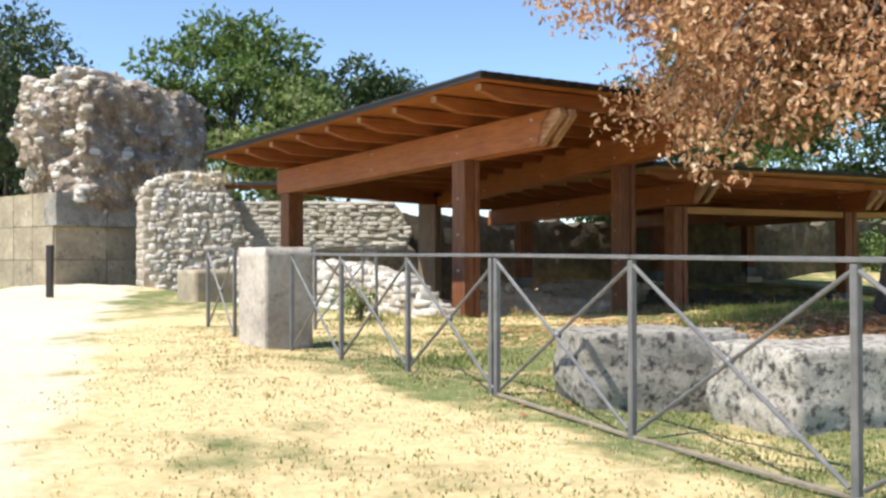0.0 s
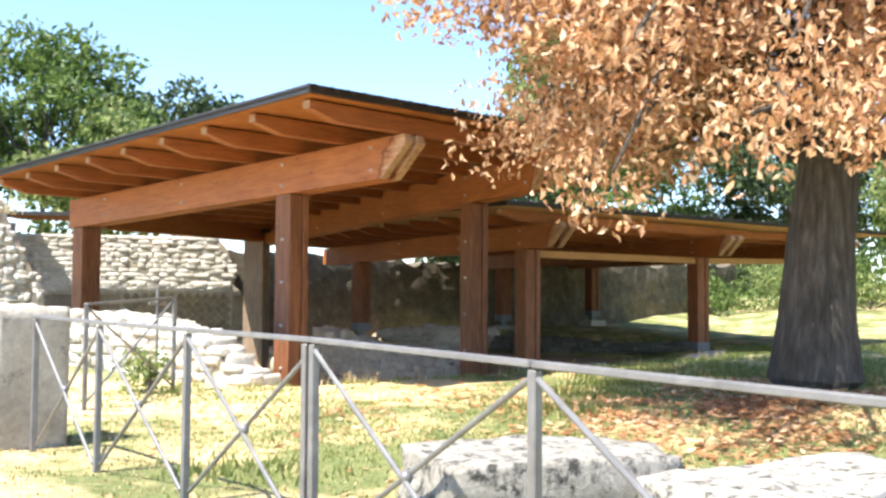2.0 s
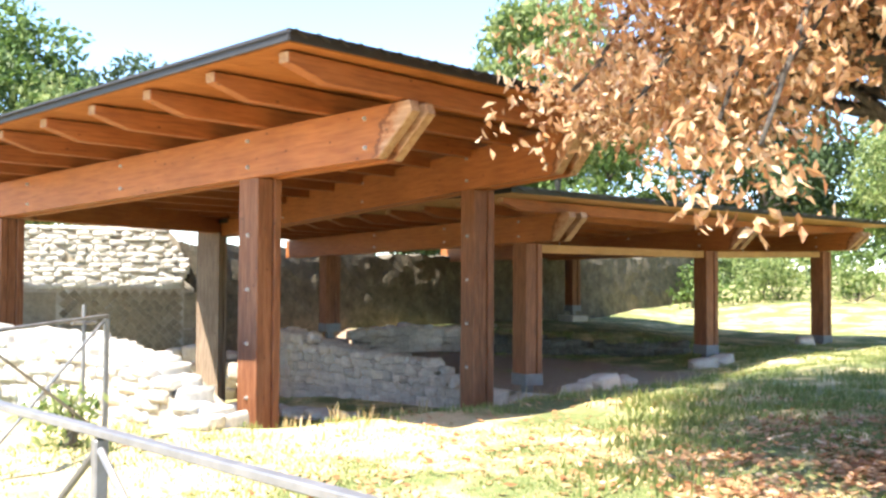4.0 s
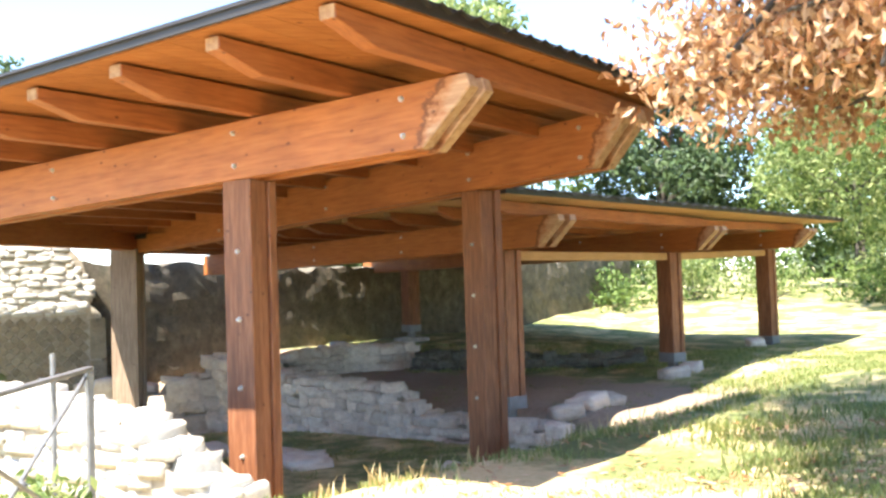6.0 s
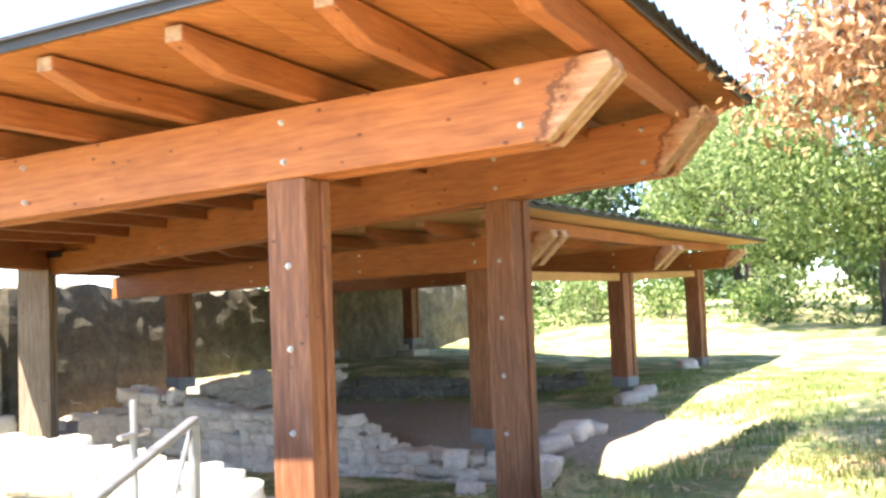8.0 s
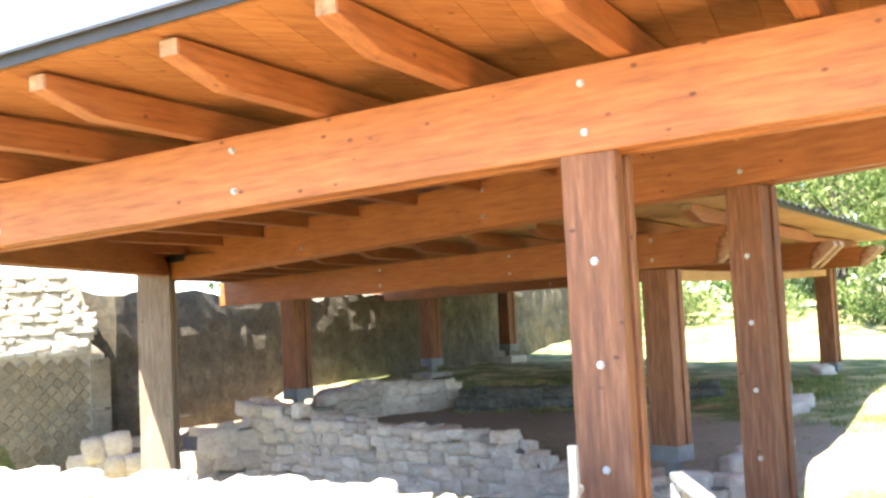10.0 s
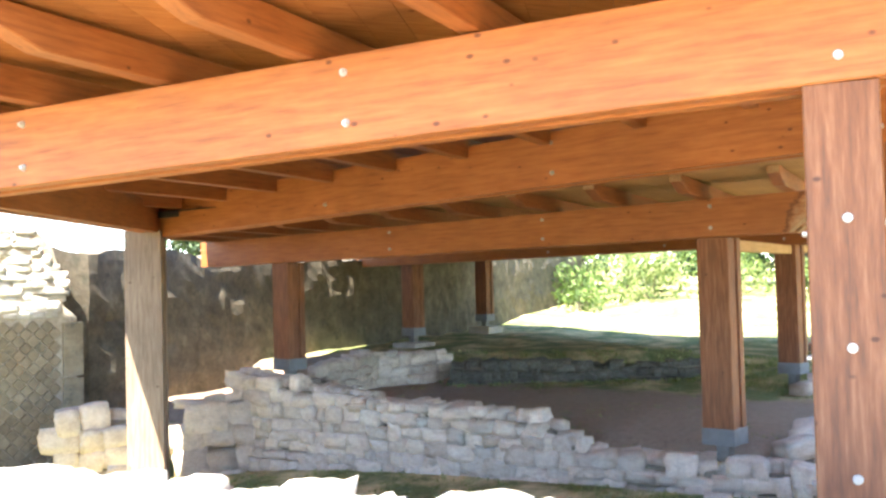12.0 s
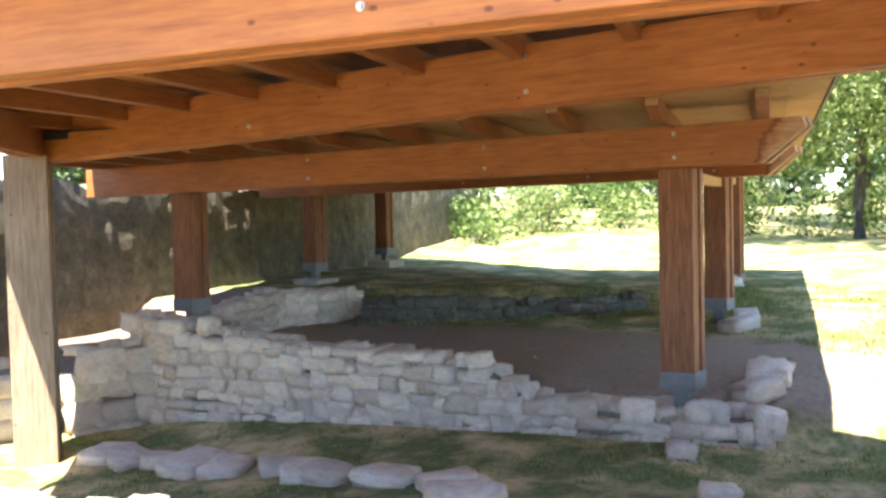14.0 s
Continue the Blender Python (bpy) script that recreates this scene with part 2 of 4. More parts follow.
M_STRAW = make_leaf("dry_straw_blade", [(0.0, (0.42, 0.31, 0.13)), (0.6, (0.60, 0.48, 0.25)), (1.0, (0.74, 0.64, 0.42))], 0.45)


# ---- mesh helpers ----
def mesh_from(name, bm):
    me = bpy.data.meshes.new(name)
    bm.to_mesh(me)
    bm.free()
    return me


def part(name, bm, material, parent=None, label="", smooth=False):
    me = bm if isinstance(bm, bpy.types.Mesh) else mesh_from(name, bm)
    if material and not me.materials:
        me.materials.append(material)
    if smooth:
        me.polygons.foreach_set("use_smooth", [True] * len(me.polygons))
    ob = new(name, me)
    if parent:
        ob.parent = parent
    if label:
        ob["label"] = label
    return ob


def thing(name, m, label, category, group="", kind=""):
    ob = new(name)
    ob.empty_display_size = 0.2
    ob.matrix_basis = m
    return tagged(ob, label, category, group, kind)


def box(bm, m, sx, sy, sz, bev=0.0):
    """A box of that size round the middle of pose m."""
    r = bmesh.ops.create_cube(bm, size=1.0, matrix=m @ Matrix.Diagonal((sx, sy, sz, 1)))
    if bev:
        es = list({e for v in r["verts"] for e in v.link_edges})
        bmesh.ops.bevel(bm, geom=es, offset=bev, segments=1, affect="EDGES")
    return bm


def boxm(m, sx, sy, sz, bev=0.0):
    return box(bmesh.new(), m, sx, sy, sz, bev)


def prism(outline, y0, y1, m=Matrix(), bev=0.0):
    """A closed outline in x and z, drawn out from y0 to y1."""
    bm = bmesh.new()
    a = [bm.verts.new(m @ Vector((x, y0, z))) for x, z in outline]
    b = [bm.verts.new(m @ Vector((x, y1, z))) for x, z in outline]
    n = len(outline)
    bm.faces.new(a)
    bm.faces.new(b[::-1])
    for i in range(n):
        bm.faces.new((a[i], b[i], b[(i + 1) % n], a[(i + 1) % n]))
    bmesh.ops.recalc_face_normals(bm, faces=bm.faces)
    if bev:
        bmesh.ops.bevel(bm, geom=list(bm.edges), offset=bev, segments=1, affect="EDGES")
    return bm


def cyl(bm, a, b, r0, r1, seg=8):
    a, b = Vector(a), Vector(b)
    d = b - a
    m = Matrix.Translation((a + b) / 2) @ d.to_track_quat("Z", "Y").to_matrix().to_4x4()
    bmesh.ops.create_cone(bm, cap_ends=True, segments=seg, radius1=r0, radius2=r1, depth=d.length, matrix=m)
    return bm


def axes(p, dx):
    """A pose at p whose x axis runs along the plan direction dx."""
    a = math.atan2(dx[1], dx[0])
    return Matrix.Translation(p) @ Matrix.Rotation(a, 4, "Z")


def slope_axes(p, q):
    """A pose at p whose x axis runs towards q and whose y axis is level."""
    p, q = Vector(p), Vector(q)
    x = (q - p).normalized()
    y = Vector((0, 0, 1)).cross(x).normalized()
    z = x.cross(y)
    m = Matrix((x, y, z)).transposed().to_4x4()
    m.translation = p
    return m


def rock_mesh(name, sx, sy, sz, rough, seed, cuts=3, square=0.75):
    """A worn block: a cube, rounded a little and made uneven."""
    bm = bmesh.new()
    bmesh.ops.create_cube(bm, size=2.0)
    bmesh.ops.subdivide_edges(bm, edges=list(bm.edges), cuts=cuts, use_grid_fill=True)
    off = Vector((seed * 7.3, seed * 3.1, seed * 5.7))
    for v in bm.verts:
        p = v.co.copy()
        s = p.normalized() * 1.25
        p = p * square + s * (1 - square)
        k = noise.fractal(p * 1.3 + off, 0.9, 2.1, 4)
        p += p.normalized() * k * rough
        v.co = Vector((p.x * sx / 2, p.y * sy / 2, p.z * sz / 2))
    return mesh_from(name, bm)


# ---- ground ----
HILLS = [(0.2, -4, -0.15), (0.2, -1, -0.05), (0.4, 1.5, 0.1), (0.3, 4, 0.33), (-1.1, 6.8, 0.5), (-2.4, 9.2, 0.6), (-3.4, 12.2, 0.65),
         (-3.6, 14, 0.68), (1.26, 4.75, 0.3), (0.5, 6.2, 0.34), (2.0, 3.3, 0.28), (3.5, 0.5, 0.2), (2.2, 6, 0.26),
         (4.0, 9.0, 0.5), (5.9, 11.1, 0.7), (9, 12, 0.75), (1.8, 11.0, 0.55), (-0.2, 12.6, 0.55),
         (-1.5, 9.6, 0.36), (-0.8, 8.4, 0.4), (-6, 4, 0.2), (-7, 14, 0.65), (-8, 22, 0.8), (14, 18, 0.95), (24, 30, 1.0), (-4, 40, 0.9)]


def smooth(a, b, x):
    k = min(1.0, max(0.0, (x - a) / (b - a)))
    return k * k * (3 - 2 * k)


def base_height(x, y):
    s = w = 0.0
    for hx, hy, hz in HILLS:
        k = 1.0 / (((x - hx) ** 2 + (y - hy) ** 2) ** 1.3 + 0.6)
        s += k * hz
        w += k
    return s / w


E_DIR = Vector((0.815, 0.58, 0))        # along the open front of the shelters
A_DIR = Vector((-0.614, 0.789, 0))      # along the first beam, away from the front
B_DIR = Vector((-0.345, 0.939, 0))      # along the other beams
A_N = Vector((-0.789, -0.614, 0))       # from the first beam towards the path


def side(p, q, x, y):
    """How far the point lies to the left of the line from p to q."""
    dx, dy = q[0] - p[0], q[1] - p[1]
    n = math.hypot(dx, dy)
    return (dx * (y - p[1]) - dy * (x - p[0])) / n


def rim_side(x, y):
    """How far the point lies behind the front rim of the excavation."""
    return side((0.2, 13.1), (4.4, 15.35), x, y)


def height(x, y):
    """The ground: a gentle rise, with the sunken excavation under the shelters."""
    h = base_height(x, y)
    left = -side((-0.6, 14.0), (-3.6, 17.6), x, y)         # behind the pale wall
    east = side((8.8, 20.5), (10.6, 28.0), x, y)            # left of the grass bank
    back = -side((-1.0, 30.5), (21.5, 46.6), x, y)
    inn = smooth(-0.15, 2.2, rim_side(x, y)) * smooth(0.05, 0.7, left) * smooth(-2.2, 0.4, east) * smooth(-0.3, 0.3, back)
    ruin = -side((5.9, 19.4), (0.9, 28.3), x, y)           # behind the ruined wall
    deep = -0.5 - 0.45 * smooth(4.0, -1.0, x) * smooth(20, 25, y)
    floor = deep + (0.02 - deep) * smooth(-0.1, 0.6, ruin)
    bank = -side((11.2, 27.1), (6.4, 29.9), x, y)          # beyond the bank at the back of the floor
    floor += 0.5 * smooth(0.0, 0.9, bank) * smooth(0.2, 1.2, ruin)
    right = smooth(7.5, 10, x) * smooth(17, 20, y)
    h = h * (1 - right) + right * (0.28 + 0.75 * smooth(34, 46, y) + 0.5 * smooth(17, 28, x))
    h = h * (1 - inn) + floor * inn
    far = math.hypot(x - 5, y - 18)
    h += 0.04 * noise.fractal(Vector((x * 0.8, y * 0.8, 0)), 1.0, 2.0, 4) * (1 if far < 60 else 0)
    return h + max(0, far - 60) * 0.012


def spaced(lo, hi, step, reach):
    mid = list(np.arange(lo, hi + 1e-6, step))
    out, s = [], step
    x = hi
    while x < hi + reach:
        s *= 1.22
        x += s
        out.append(x - hi)
    return [lo - o for o in reversed(out)] + mid + [hi + o for o in out]


def build_ground():
    xs = spaced(-10, 20, 0.22, 900)
    ys = spaced(-5, 40, 0.22, 900)
    nx, ny = len(xs), len(ys)
    co, col = [], []
    for y in ys:
        for x in xs:
            co.append((x, y, height(x, y)))
            # gravel path, dry grass, bare earth
            path = smooth(2.6, 0.7, abs(x - (-2.3 - 0.30 * y))) if y < 24 else 0.0
            rim = smooth(3.0, 0.5, abs(side((-0.8, 11.9), (6.5, 17.0), x, y))) * smooth(-4, -1, x) * smooth(11, 5, x)
            inside = smooth(-0.6, 0.5, -side((2.0, 3.3), (-1.5, 9.1), x, y)) * smooth(14, 9, y)
            dry = 0.50 * smooth(17, 12, y) * (1 - 0.92 * inside) * (1 - 0.85 * smooth(4.5, 2.5, math.hypot(x - 6.0, y - 13.0))) + 0.25 * rim + 0.1 * smooth(20, 40, y)
            under = smooth(0.2, 1.5, rim_side(x, y)) * smooth(-2.0, 0.5, side((9.5, 20.5), (5.0, 34.0), x, y)) * smooth(-1.0, 0.4, -side((-0.6, 14.0), (-3.6, 17.6), x, y)) * smooth(36, 31, y)
            inner = smooth(-0.1, 0.6, -side((5.9, 19.4), (0.9, 28.3), x, y))
            col.append((0.62 * path, dry, under * (0.12 + 0.53 * inner), 1))
    faces = [(j * nx + i, j * nx + i + 1, (j + 1) * nx + i + 1, (j + 1) * nx + i) for j in range(ny - 1) for i in range(nx - 1)]
    me = bpy.data.meshes.new("ground")
    me.from_pydata(co, [], faces)
    ca = me.color_attributes.new("cover", "FLOAT_COLOR", "POINT")
    ca.data.foreach_set("color", [c for q in col for c in q])
    me.materials.append(M_GROUND)
    me.polygons.foreach_set("use_smooth", [True] * len(me.polygons))
    return tagged(new("ground", me), "uneven ground of dry grass, pale gravel path and bare earth", "ground", "", "structure")


build_ground()


# ---- timber shelters ----
def bolt_mesh():
    bm = bmesh.new()
    bmesh.ops.create_cone(bm, cap_ends=True, segments=10, radius1=0.024, radius2=0.021, depth=0.012, matrix=pose(0, 0, 0.006))
    bmesh.ops.create_cone(bm, cap_ends=True, segments=6, radius1=0.015, radius2=0.013, depth=0.018, matrix=pose(0, 0, 0.021))
    me = mesh_from("bolt", bm)
    me.materials.append(M_BOLT)
    return me


BOLT = bolt_mesh()


def bolt(parent, p, normal):
    ob = new("bolt", BOLT)
    ob.parent = parent
    ob.matrix_basis = Matrix.Translation(p) @ Vector(normal).to_track_quat("Z", "Y").to_matrix().to_4x4()
    return ob


def post(p, dx, top, w, d, material, label, shoe=True, bolts=0, footing=0.0):
    """A post of three laminated planks on a steel shoe. p: its foot; dx: plan direction of its broad face."""
    root = thing("timber_post", axes(p, dx), label, "post", "posts of the shelters")
    h = top - p[2]
    z0 = 0.16 if shoe else 0.0
    for name, y, dep, wid in (("plank", -d / 2 + d * 0.15, d * 0.30, w), ("plank", 0, d * 0.36, w - 0.05), ("plank", d / 2 - d * 0.15, d * 0.30, w)):
        part(name, boxm(pose(0, y, (z0 + h) / 2), wid, dep, h - z0, 0.008), material, root)
    if shoe:
        bm = boxm(pose(0, 0, 0.15), w + 0.02, d + 0.02, 0.20, 0.004)
        part("steel_shoe", bm, M_STEEL, root, "galvanised steel shoe")
        bm = boxm(pose(0, 0, -0.05), w * 0.4, d * 0.4, 0.26)
        part("stub", bm, M_FENCE, root, "dark steel stub under the shoe")
        if footing:
            part("footing", rock_mesh("footing", w * 1.9, d * 1.9, footing, 0.05, int(p[0] * 3), 3, 0.93), M_PALE, root, "rough pale stone footing").matrix_basis = pose(0, 0, -0.12 - footing / 2)
    for i in range(bolts):
        z = h - 0.62 - i * 0.585
        if z > 0.3:
            bolt(root, (0.01, -d / 2, z), (0, -1, 0))
            bolt(root, (-w / 2, 0, z - 0.06), (-1, 0, 0))
    return root


def beam(a, b, depth, thick, gap, label, bolts=(), cut_a=True, cut_b=False):
    """A twin beam of two planks from a to b (middle of the underside), with cut ends."""
    m = slope_axes(a, b)
    length = (Vector(b) - Vector(a)).length
    root = thing("roof_beam", m, label, "beam", "main beams of the shelters")
    prof = []
    if cut_a:
        prof += [(0.46, 0.0)]
        prof_a = [(0.0, depth * 0.80), (0.03, depth)]
    else:
        prof += [(0.0, 0.0)]
        prof_a = [(0.0, depth)]
    if cut_b:
        prof += [(length - 0.4, 0.0), (length, depth * 0.8), (length - 0.03, depth)]
    else:
        prof += [(length, 0.0), (length, depth)]
    prof += prof_a[::-1]
    for s in (-1, 1):
        y0 = s * (gap / 2 + thick / 2)
        pl = part("plank", prism(prof, y0 - thick / 2, y0 + thick / 2, Matrix(), 0.007), M_BEAM, root)
        if cut_a:
            cap = prism([(0.452, -0.002), (0.466, 0.012), (0.01, depth * 0.80), (-0.005, depth * 0.79)], y0 - thick / 2 + 0.006, y0 + thick / 2 - 0.006)
            part("end_grain", cap, M_ENDGRAIN, pl, "pale weathered sawn end")
    for u in bolts:
        for z in (depth * 0.235, depth * 0.80):
            for s in (-1, 1):
                bolt(root, (u, s * (gap / 2 + thick), z), (0, s, 0))
    return root


def joist(a, b, w, h, cut):
    """A joist whose underside runs from a to b; its free end at a is cut on the slant."""
    m = slope_axes(a, b)
    length = (Vector(b) - Vector(a)).length
    root = thing("joist", m, "orange-brown stained timber joist under the roof boards", "joist", "joists of the shelters")
    prof = [(cut, 0), (length, 0), (length, h), (0, h), (0, h * 0.55)]
    part("timber", prism(prof, -w / 2, w / 2, Matrix(), 0.006), M_JOIST, root)
    part("end_grain", prism([(0.003, h * 0.56), (-0.006, h * 0.56), (-0.006, h * 0.97), (0.003, h * 0.97)], -w / 2 + 0.006, w / 2 - 0.006), M_ENDGRAIN, root, "pale sawn end")
    return root


def lerp(a, b, k):
    return Vector(a) * (1 - k) + Vector(b) * k


def roof(corners, label, ridges, boards, fascia=True, material=None):
    """Boards, a dark ribbed sheet and edge boards over four corners (front right, back right, back left, front left), at the boards' underside."""
    fr, br, bl, fl = [Vector(c) for c in corners]
    root = thing("shelter_roof", Matrix(), label, "roof")
    up = Vector((0, 0, 1))
    for i in range(boards):
        a, b = i / boards, (i + 1) / boards - 0.0003
        q = [lerp(fr, fl, a), lerp(br, bl, a), lerp(br, bl, b), lerp(fr, fl, b)]
        bm = bmesh.new()
        lo = [bm.verts.new(p) for p in q]
        hi = [bm.verts.new(p + up * 0.03) for p in q]
        bm.faces.new(lo[::-1])
        bm.faces.new(hi)
        for k in range(4):
            bm.faces.new((lo[k], lo[(k + 1) % 4], hi[(k + 1) % 4], hi[k]))
        bmesh.ops.recalc_face_normals(bm, faces=bm.faces)
        part("roof_board", bm, material or M_BOARD, root)
    # ribbed sheet, ribs run down the length of the roof
    bm = bmesh.new()
    n = ridges * 4
    rows = []
    for i in range(n + 1):
        k = -0.01 + 1.02 * i / n
        z = 0.045 + 0.022 * (1 + math.sin(i * math.pi / 2))
        a, b = lerp(fr, br, k), lerp(fl, bl, k)
        d = (b - a).normalized() * 0.08
        rows.append([bm.verts.new(a - d + up * z), bm.verts.new(b + d + up * z)])
    for r, s in zip(rows, rows[1:]):
        bm.faces.new((r[0], s[0], s[1], r[1]))
    g = bmesh.ops.extrude_face_region(bm, geom=list(bm.faces))
    for v in g["geom"]:
        if isinstance(v, bmesh.types.BMVert):
            v.co.z += 0.012
    bmesh.ops.recalc_face_normals(bm, faces=bm.faces)
    part("ribbed_sheet", bm, M_SHEET, root, "dark ribbed roofing sheet")
    if fascia:
        for p, q in ((fr, br), (fl, fr), (br, bl), (bl, fl)):
            m = slope_axes(p, q)
            ln = (q - p).length
            part("edge_flashing", boxm(m @ pose(ln / 2, -0.03, 0.055), ln + 0.1, 0.02, 0.10, 0.003), M_SHEET, root, "dark sheet-metal edge strip")
    return root


def a_pt(u, n, z):
    """A point u metres along the first beam from its front bolts, n metres towards the path."""
    p = Vector((1.36, 13.45, 0)) + A_DIR * u + A_N * n
    return Vector((p.x, p.y, z))


def b_pt(u, n, z):
    p = Vector((3.79, 15.2, 0)) + B_DIR * u + E_DIR * n
    return Vector((p.x, p.y, z))


DEPTH, DEPTH_B = 0.505, 0.535
A_Z = lambda u: 3.062 - 0.032 * u
B_Z = lambda u: 3.17 - 0.024 * u
TH = 0.12
LA, LB = 8.1, 12.0
beam(a_pt(-0.62, -0.17, A_Z(-0.62)), a_pt(LA, -0.17, A_Z(LA)), DEPTH, TH, 0.10, "orange-stained twin-plank timber beam with pale cut end and zinc bolts",
     (0.62, 2.42, 4.97, 7.4))
beam(b_pt(-0.6, 0.15, B_Z(-0.6)), b_pt(LB + 0.3, 0.15, B_Z(LB)), DEPTH_B, TH, 0.10, "orange-stained twin-plank timber beam with pale cut end and zinc bolts",
     (0.6, 2.35, 5.45, 8.8))
POST_LABEL = "brown-stained square timber post of bolted planks on the ground"
P1 = a_pt(1.80, -0.17, 0)
post((P1.x, P1.y, -0.55), A_DIR * -1, A_Z(1.8), 0.33, 0.33, M_POST, POST_LABEL, False, 4)
PA = a_pt(LA - 0.35, -0.17, 0)
post((PA.x, PA.y, 0.45), A_DIR * -1, A_Z(LA), 0.36, 0.36, M_POST, POST_LABEL, False)
PB = b_pt(1.75, 0.15, 0)
post((PB.x, PB.y, -0.55), B_DIR * -1, B_Z(1.75), 0.33, 0.33, M_POST, POST_LABEL, False, 4)
PL = Vector((-0.5, 26.5, 0))
post((PL.x, PL.y, -1.05), (0.93, -0.36), 2.98, 0.52, 0.46, M_POSTL, "pale weathered timber post at the end of a beam", False)
# cross beam at the back ends
beam((PA.x, PA.y, A_Z(LA) + 0.002), (PL.x + 0.3, PL.y + 0.5, 2.97), 0.44, 0.10, 0.08, "dark timber cross beam between the back posts", (), False)


def joists(a0, a1, b0, b1, n, over_a, over_b, w, h, first=0.0, last=1.0):
    for i in range(n):
        k = first + (last - first) * i / (n - 1)
        p, q = lerp(a0, a1, k), lerp(b0, b1, k)
        d = (q - p).normalized()
        joist(p - d * over_a, q + d * over_b, w, h, 0.42)


JH = 0.21
A_TOP = lambda u: A_Z(u) + DEPTH


def over_b(u):
    """Where the square line across the first beam at u meets the second beam's line, as metres along it."""
    p = a_pt(u, -0.17, 0)
    o = b_pt(0, 0.15, 0)
    # p - A_N * s = o + B_DIR * t
    det = A_N.x * B_DIR.y - A_N.y * B_DIR.x
    rx, ry = p.x - o.x, p.y - o.y
    t = (A_N.x * ry - A_N.y * rx) / det
    s = (B_DIR.x * ry - B_DIR.y * rx) / det
    return t, abs(s)


for i in range(12):
    u = -0.45 + 1.015 * i
    t, s = over_b(u)
    if t > LB + 0.2:
        break
    if u < LA:
        a = a_pt(u, 1.40, A_TOP(u))
    else:
        k = (u - LA) / 7.0
        a = a_pt(u, -0.17 - s * min(0.9, k), A_TOP(u))
    e = a_pt(u, -0.17 - s - 0.85, A_TOP(u) + 0.06)
    joist(a, e, 0.13, JH, 0.42)
top = DEPTH + JH
c_fr = a_pt(-0.66, 1.52, A_Z(-0.66) + top + 0.015)
c_br = b_pt(-0.72, 1.25, B_Z(-0.6) + DEPTH_B + JH - 0.03)
c_fl = a_pt(LA + 0.25, 1.52, A_Z(LA) + top + 0.01)
c_bl = Vector((-0.08, 29.16, B_Z(LB) + top + 0.03))
roof((c_fr, c_br, c_bl, c_fl), "low-pitched shelter roof of timber boards under dark ribbed sheet", 24, 40)
WZ = A_Z(LA) + top + 0.02
roof((Vector((-1.52, 26.35, WZ)), c_bl + Vector((0.05, 0.10, 0)), Vector((-6.6, 28.16, WZ)), Vector((-6.9, 26.7, WZ))),
     "back wing of the shelter roof beside the old wall", 30, 12)

# second, lower shelter
C1, D1, E1 = Vector((5.12, 20.7, 0)), Vector((10.35, 24.35, 0)), Vector((15.6, 28.1, 0))
C2, D2, E2 = Vector((2.27, 28.2, 0)), Vector((7.45, 33.75, 0)), Vector((11.75, 37.5, 0))
ZC = {0: 2.58, 1: 2.62, 2: 2.78}
fronts, backs = [], []
for i, (f, k, base_f, base_k) in enumerate(((C1, C2, 0.05, 0.62), (D1, D2, 0.28, 0.75), (E1, E2, 0.26, 0.85))):
    d = (k - f).normalized()
    z = ZC[i]
    # the 2.3 m back overhang is unseen, added to shade the back wall's foot
    s, e = f - d * 1.4, k + d * 2.3
    s.z, e.z = z + 0.02, z - 0.06
    beam(s, e, 0.46, 0.13, 0.12, "orange-stained twin-plank timber beam of the lower shelter", (1.4, 3.85, 6.75))
    post((f.x, f.y, base_f), d * -1, z, 0.40, 0.36, M_POST, "brown-stained square timber post on a galvanised steel shoe", True)
    post((k.x, k.y, base_k), d * -1, z - 0.05, 0.42, 0.38, M_POST, "brown-stained square timber post on a galvanised steel shoe", True, 0, 0.75)
    fronts.append(s + Vector((0, 0, 0.46)))
    backs.append(e + Vector((0, 0, 0.46)))
for i in range(2):
    f, g = (C1, D1, E1)[i], (C1, D1, E1)[i + 1]
    a, b = Vector((f.x, f.y, ZC[i] - 0.15)), Vector((g.x, g.y, ZC[i + 1] - 0.15))
    m = slope_axes(a, b)
    ln = (b - a).length
    tie = thing("tie_beam", m, "pale orange timber tie beam between two posts", "beam", "tie beams of the lower shelter")
    part("timber", boxm(pose(ln / 2, 0, 0.07), ln - 0.42, 0.14, 0.15, 0.006), M_BOARDY, tie)
for i in range(11):
    k = 0.04 + 0.93 * i / 10
    p, q = lerp(fronts[0], backs[0], k), lerp(fronts[1], backs[1], k)
    d = (q - p).normalized()
    joist(p - d * (1.55 + 1.3 * k), q, 0.13, 0.18, 0.42)
joists(fronts[1], backs[1], fronts[2], backs[2], 11, -0.12, 1.6, 0.13, 0.18, 0.06, 0.99)
up2 = Vector((0, 0, 0.18))
ov = (C1 - C2).normalized() * 0.15
q0, q1 = lerp(fronts[0], fronts[1], -0.30) + up2 + ov, lerp(fronts[1], fronts[2], 1.32) + up2 + ov
q2, q3 = lerp(backs[1], backs[2], 1.32) + up2, lerp(backs[0], backs[1], -0.48) + up2
roof((q0, q1, q2, q3), "lower shelter roof of timber boards under dark ribbed sheet", 34, 30, True, M_BOARDY)


# ---- steel fence ----
def tube(name, a, b, r, parent, seg=8):
    bm = bmesh.new()
    cyl(bm, a, b, r, r, seg)
    return part(name, bm, M_FENCE, parent)


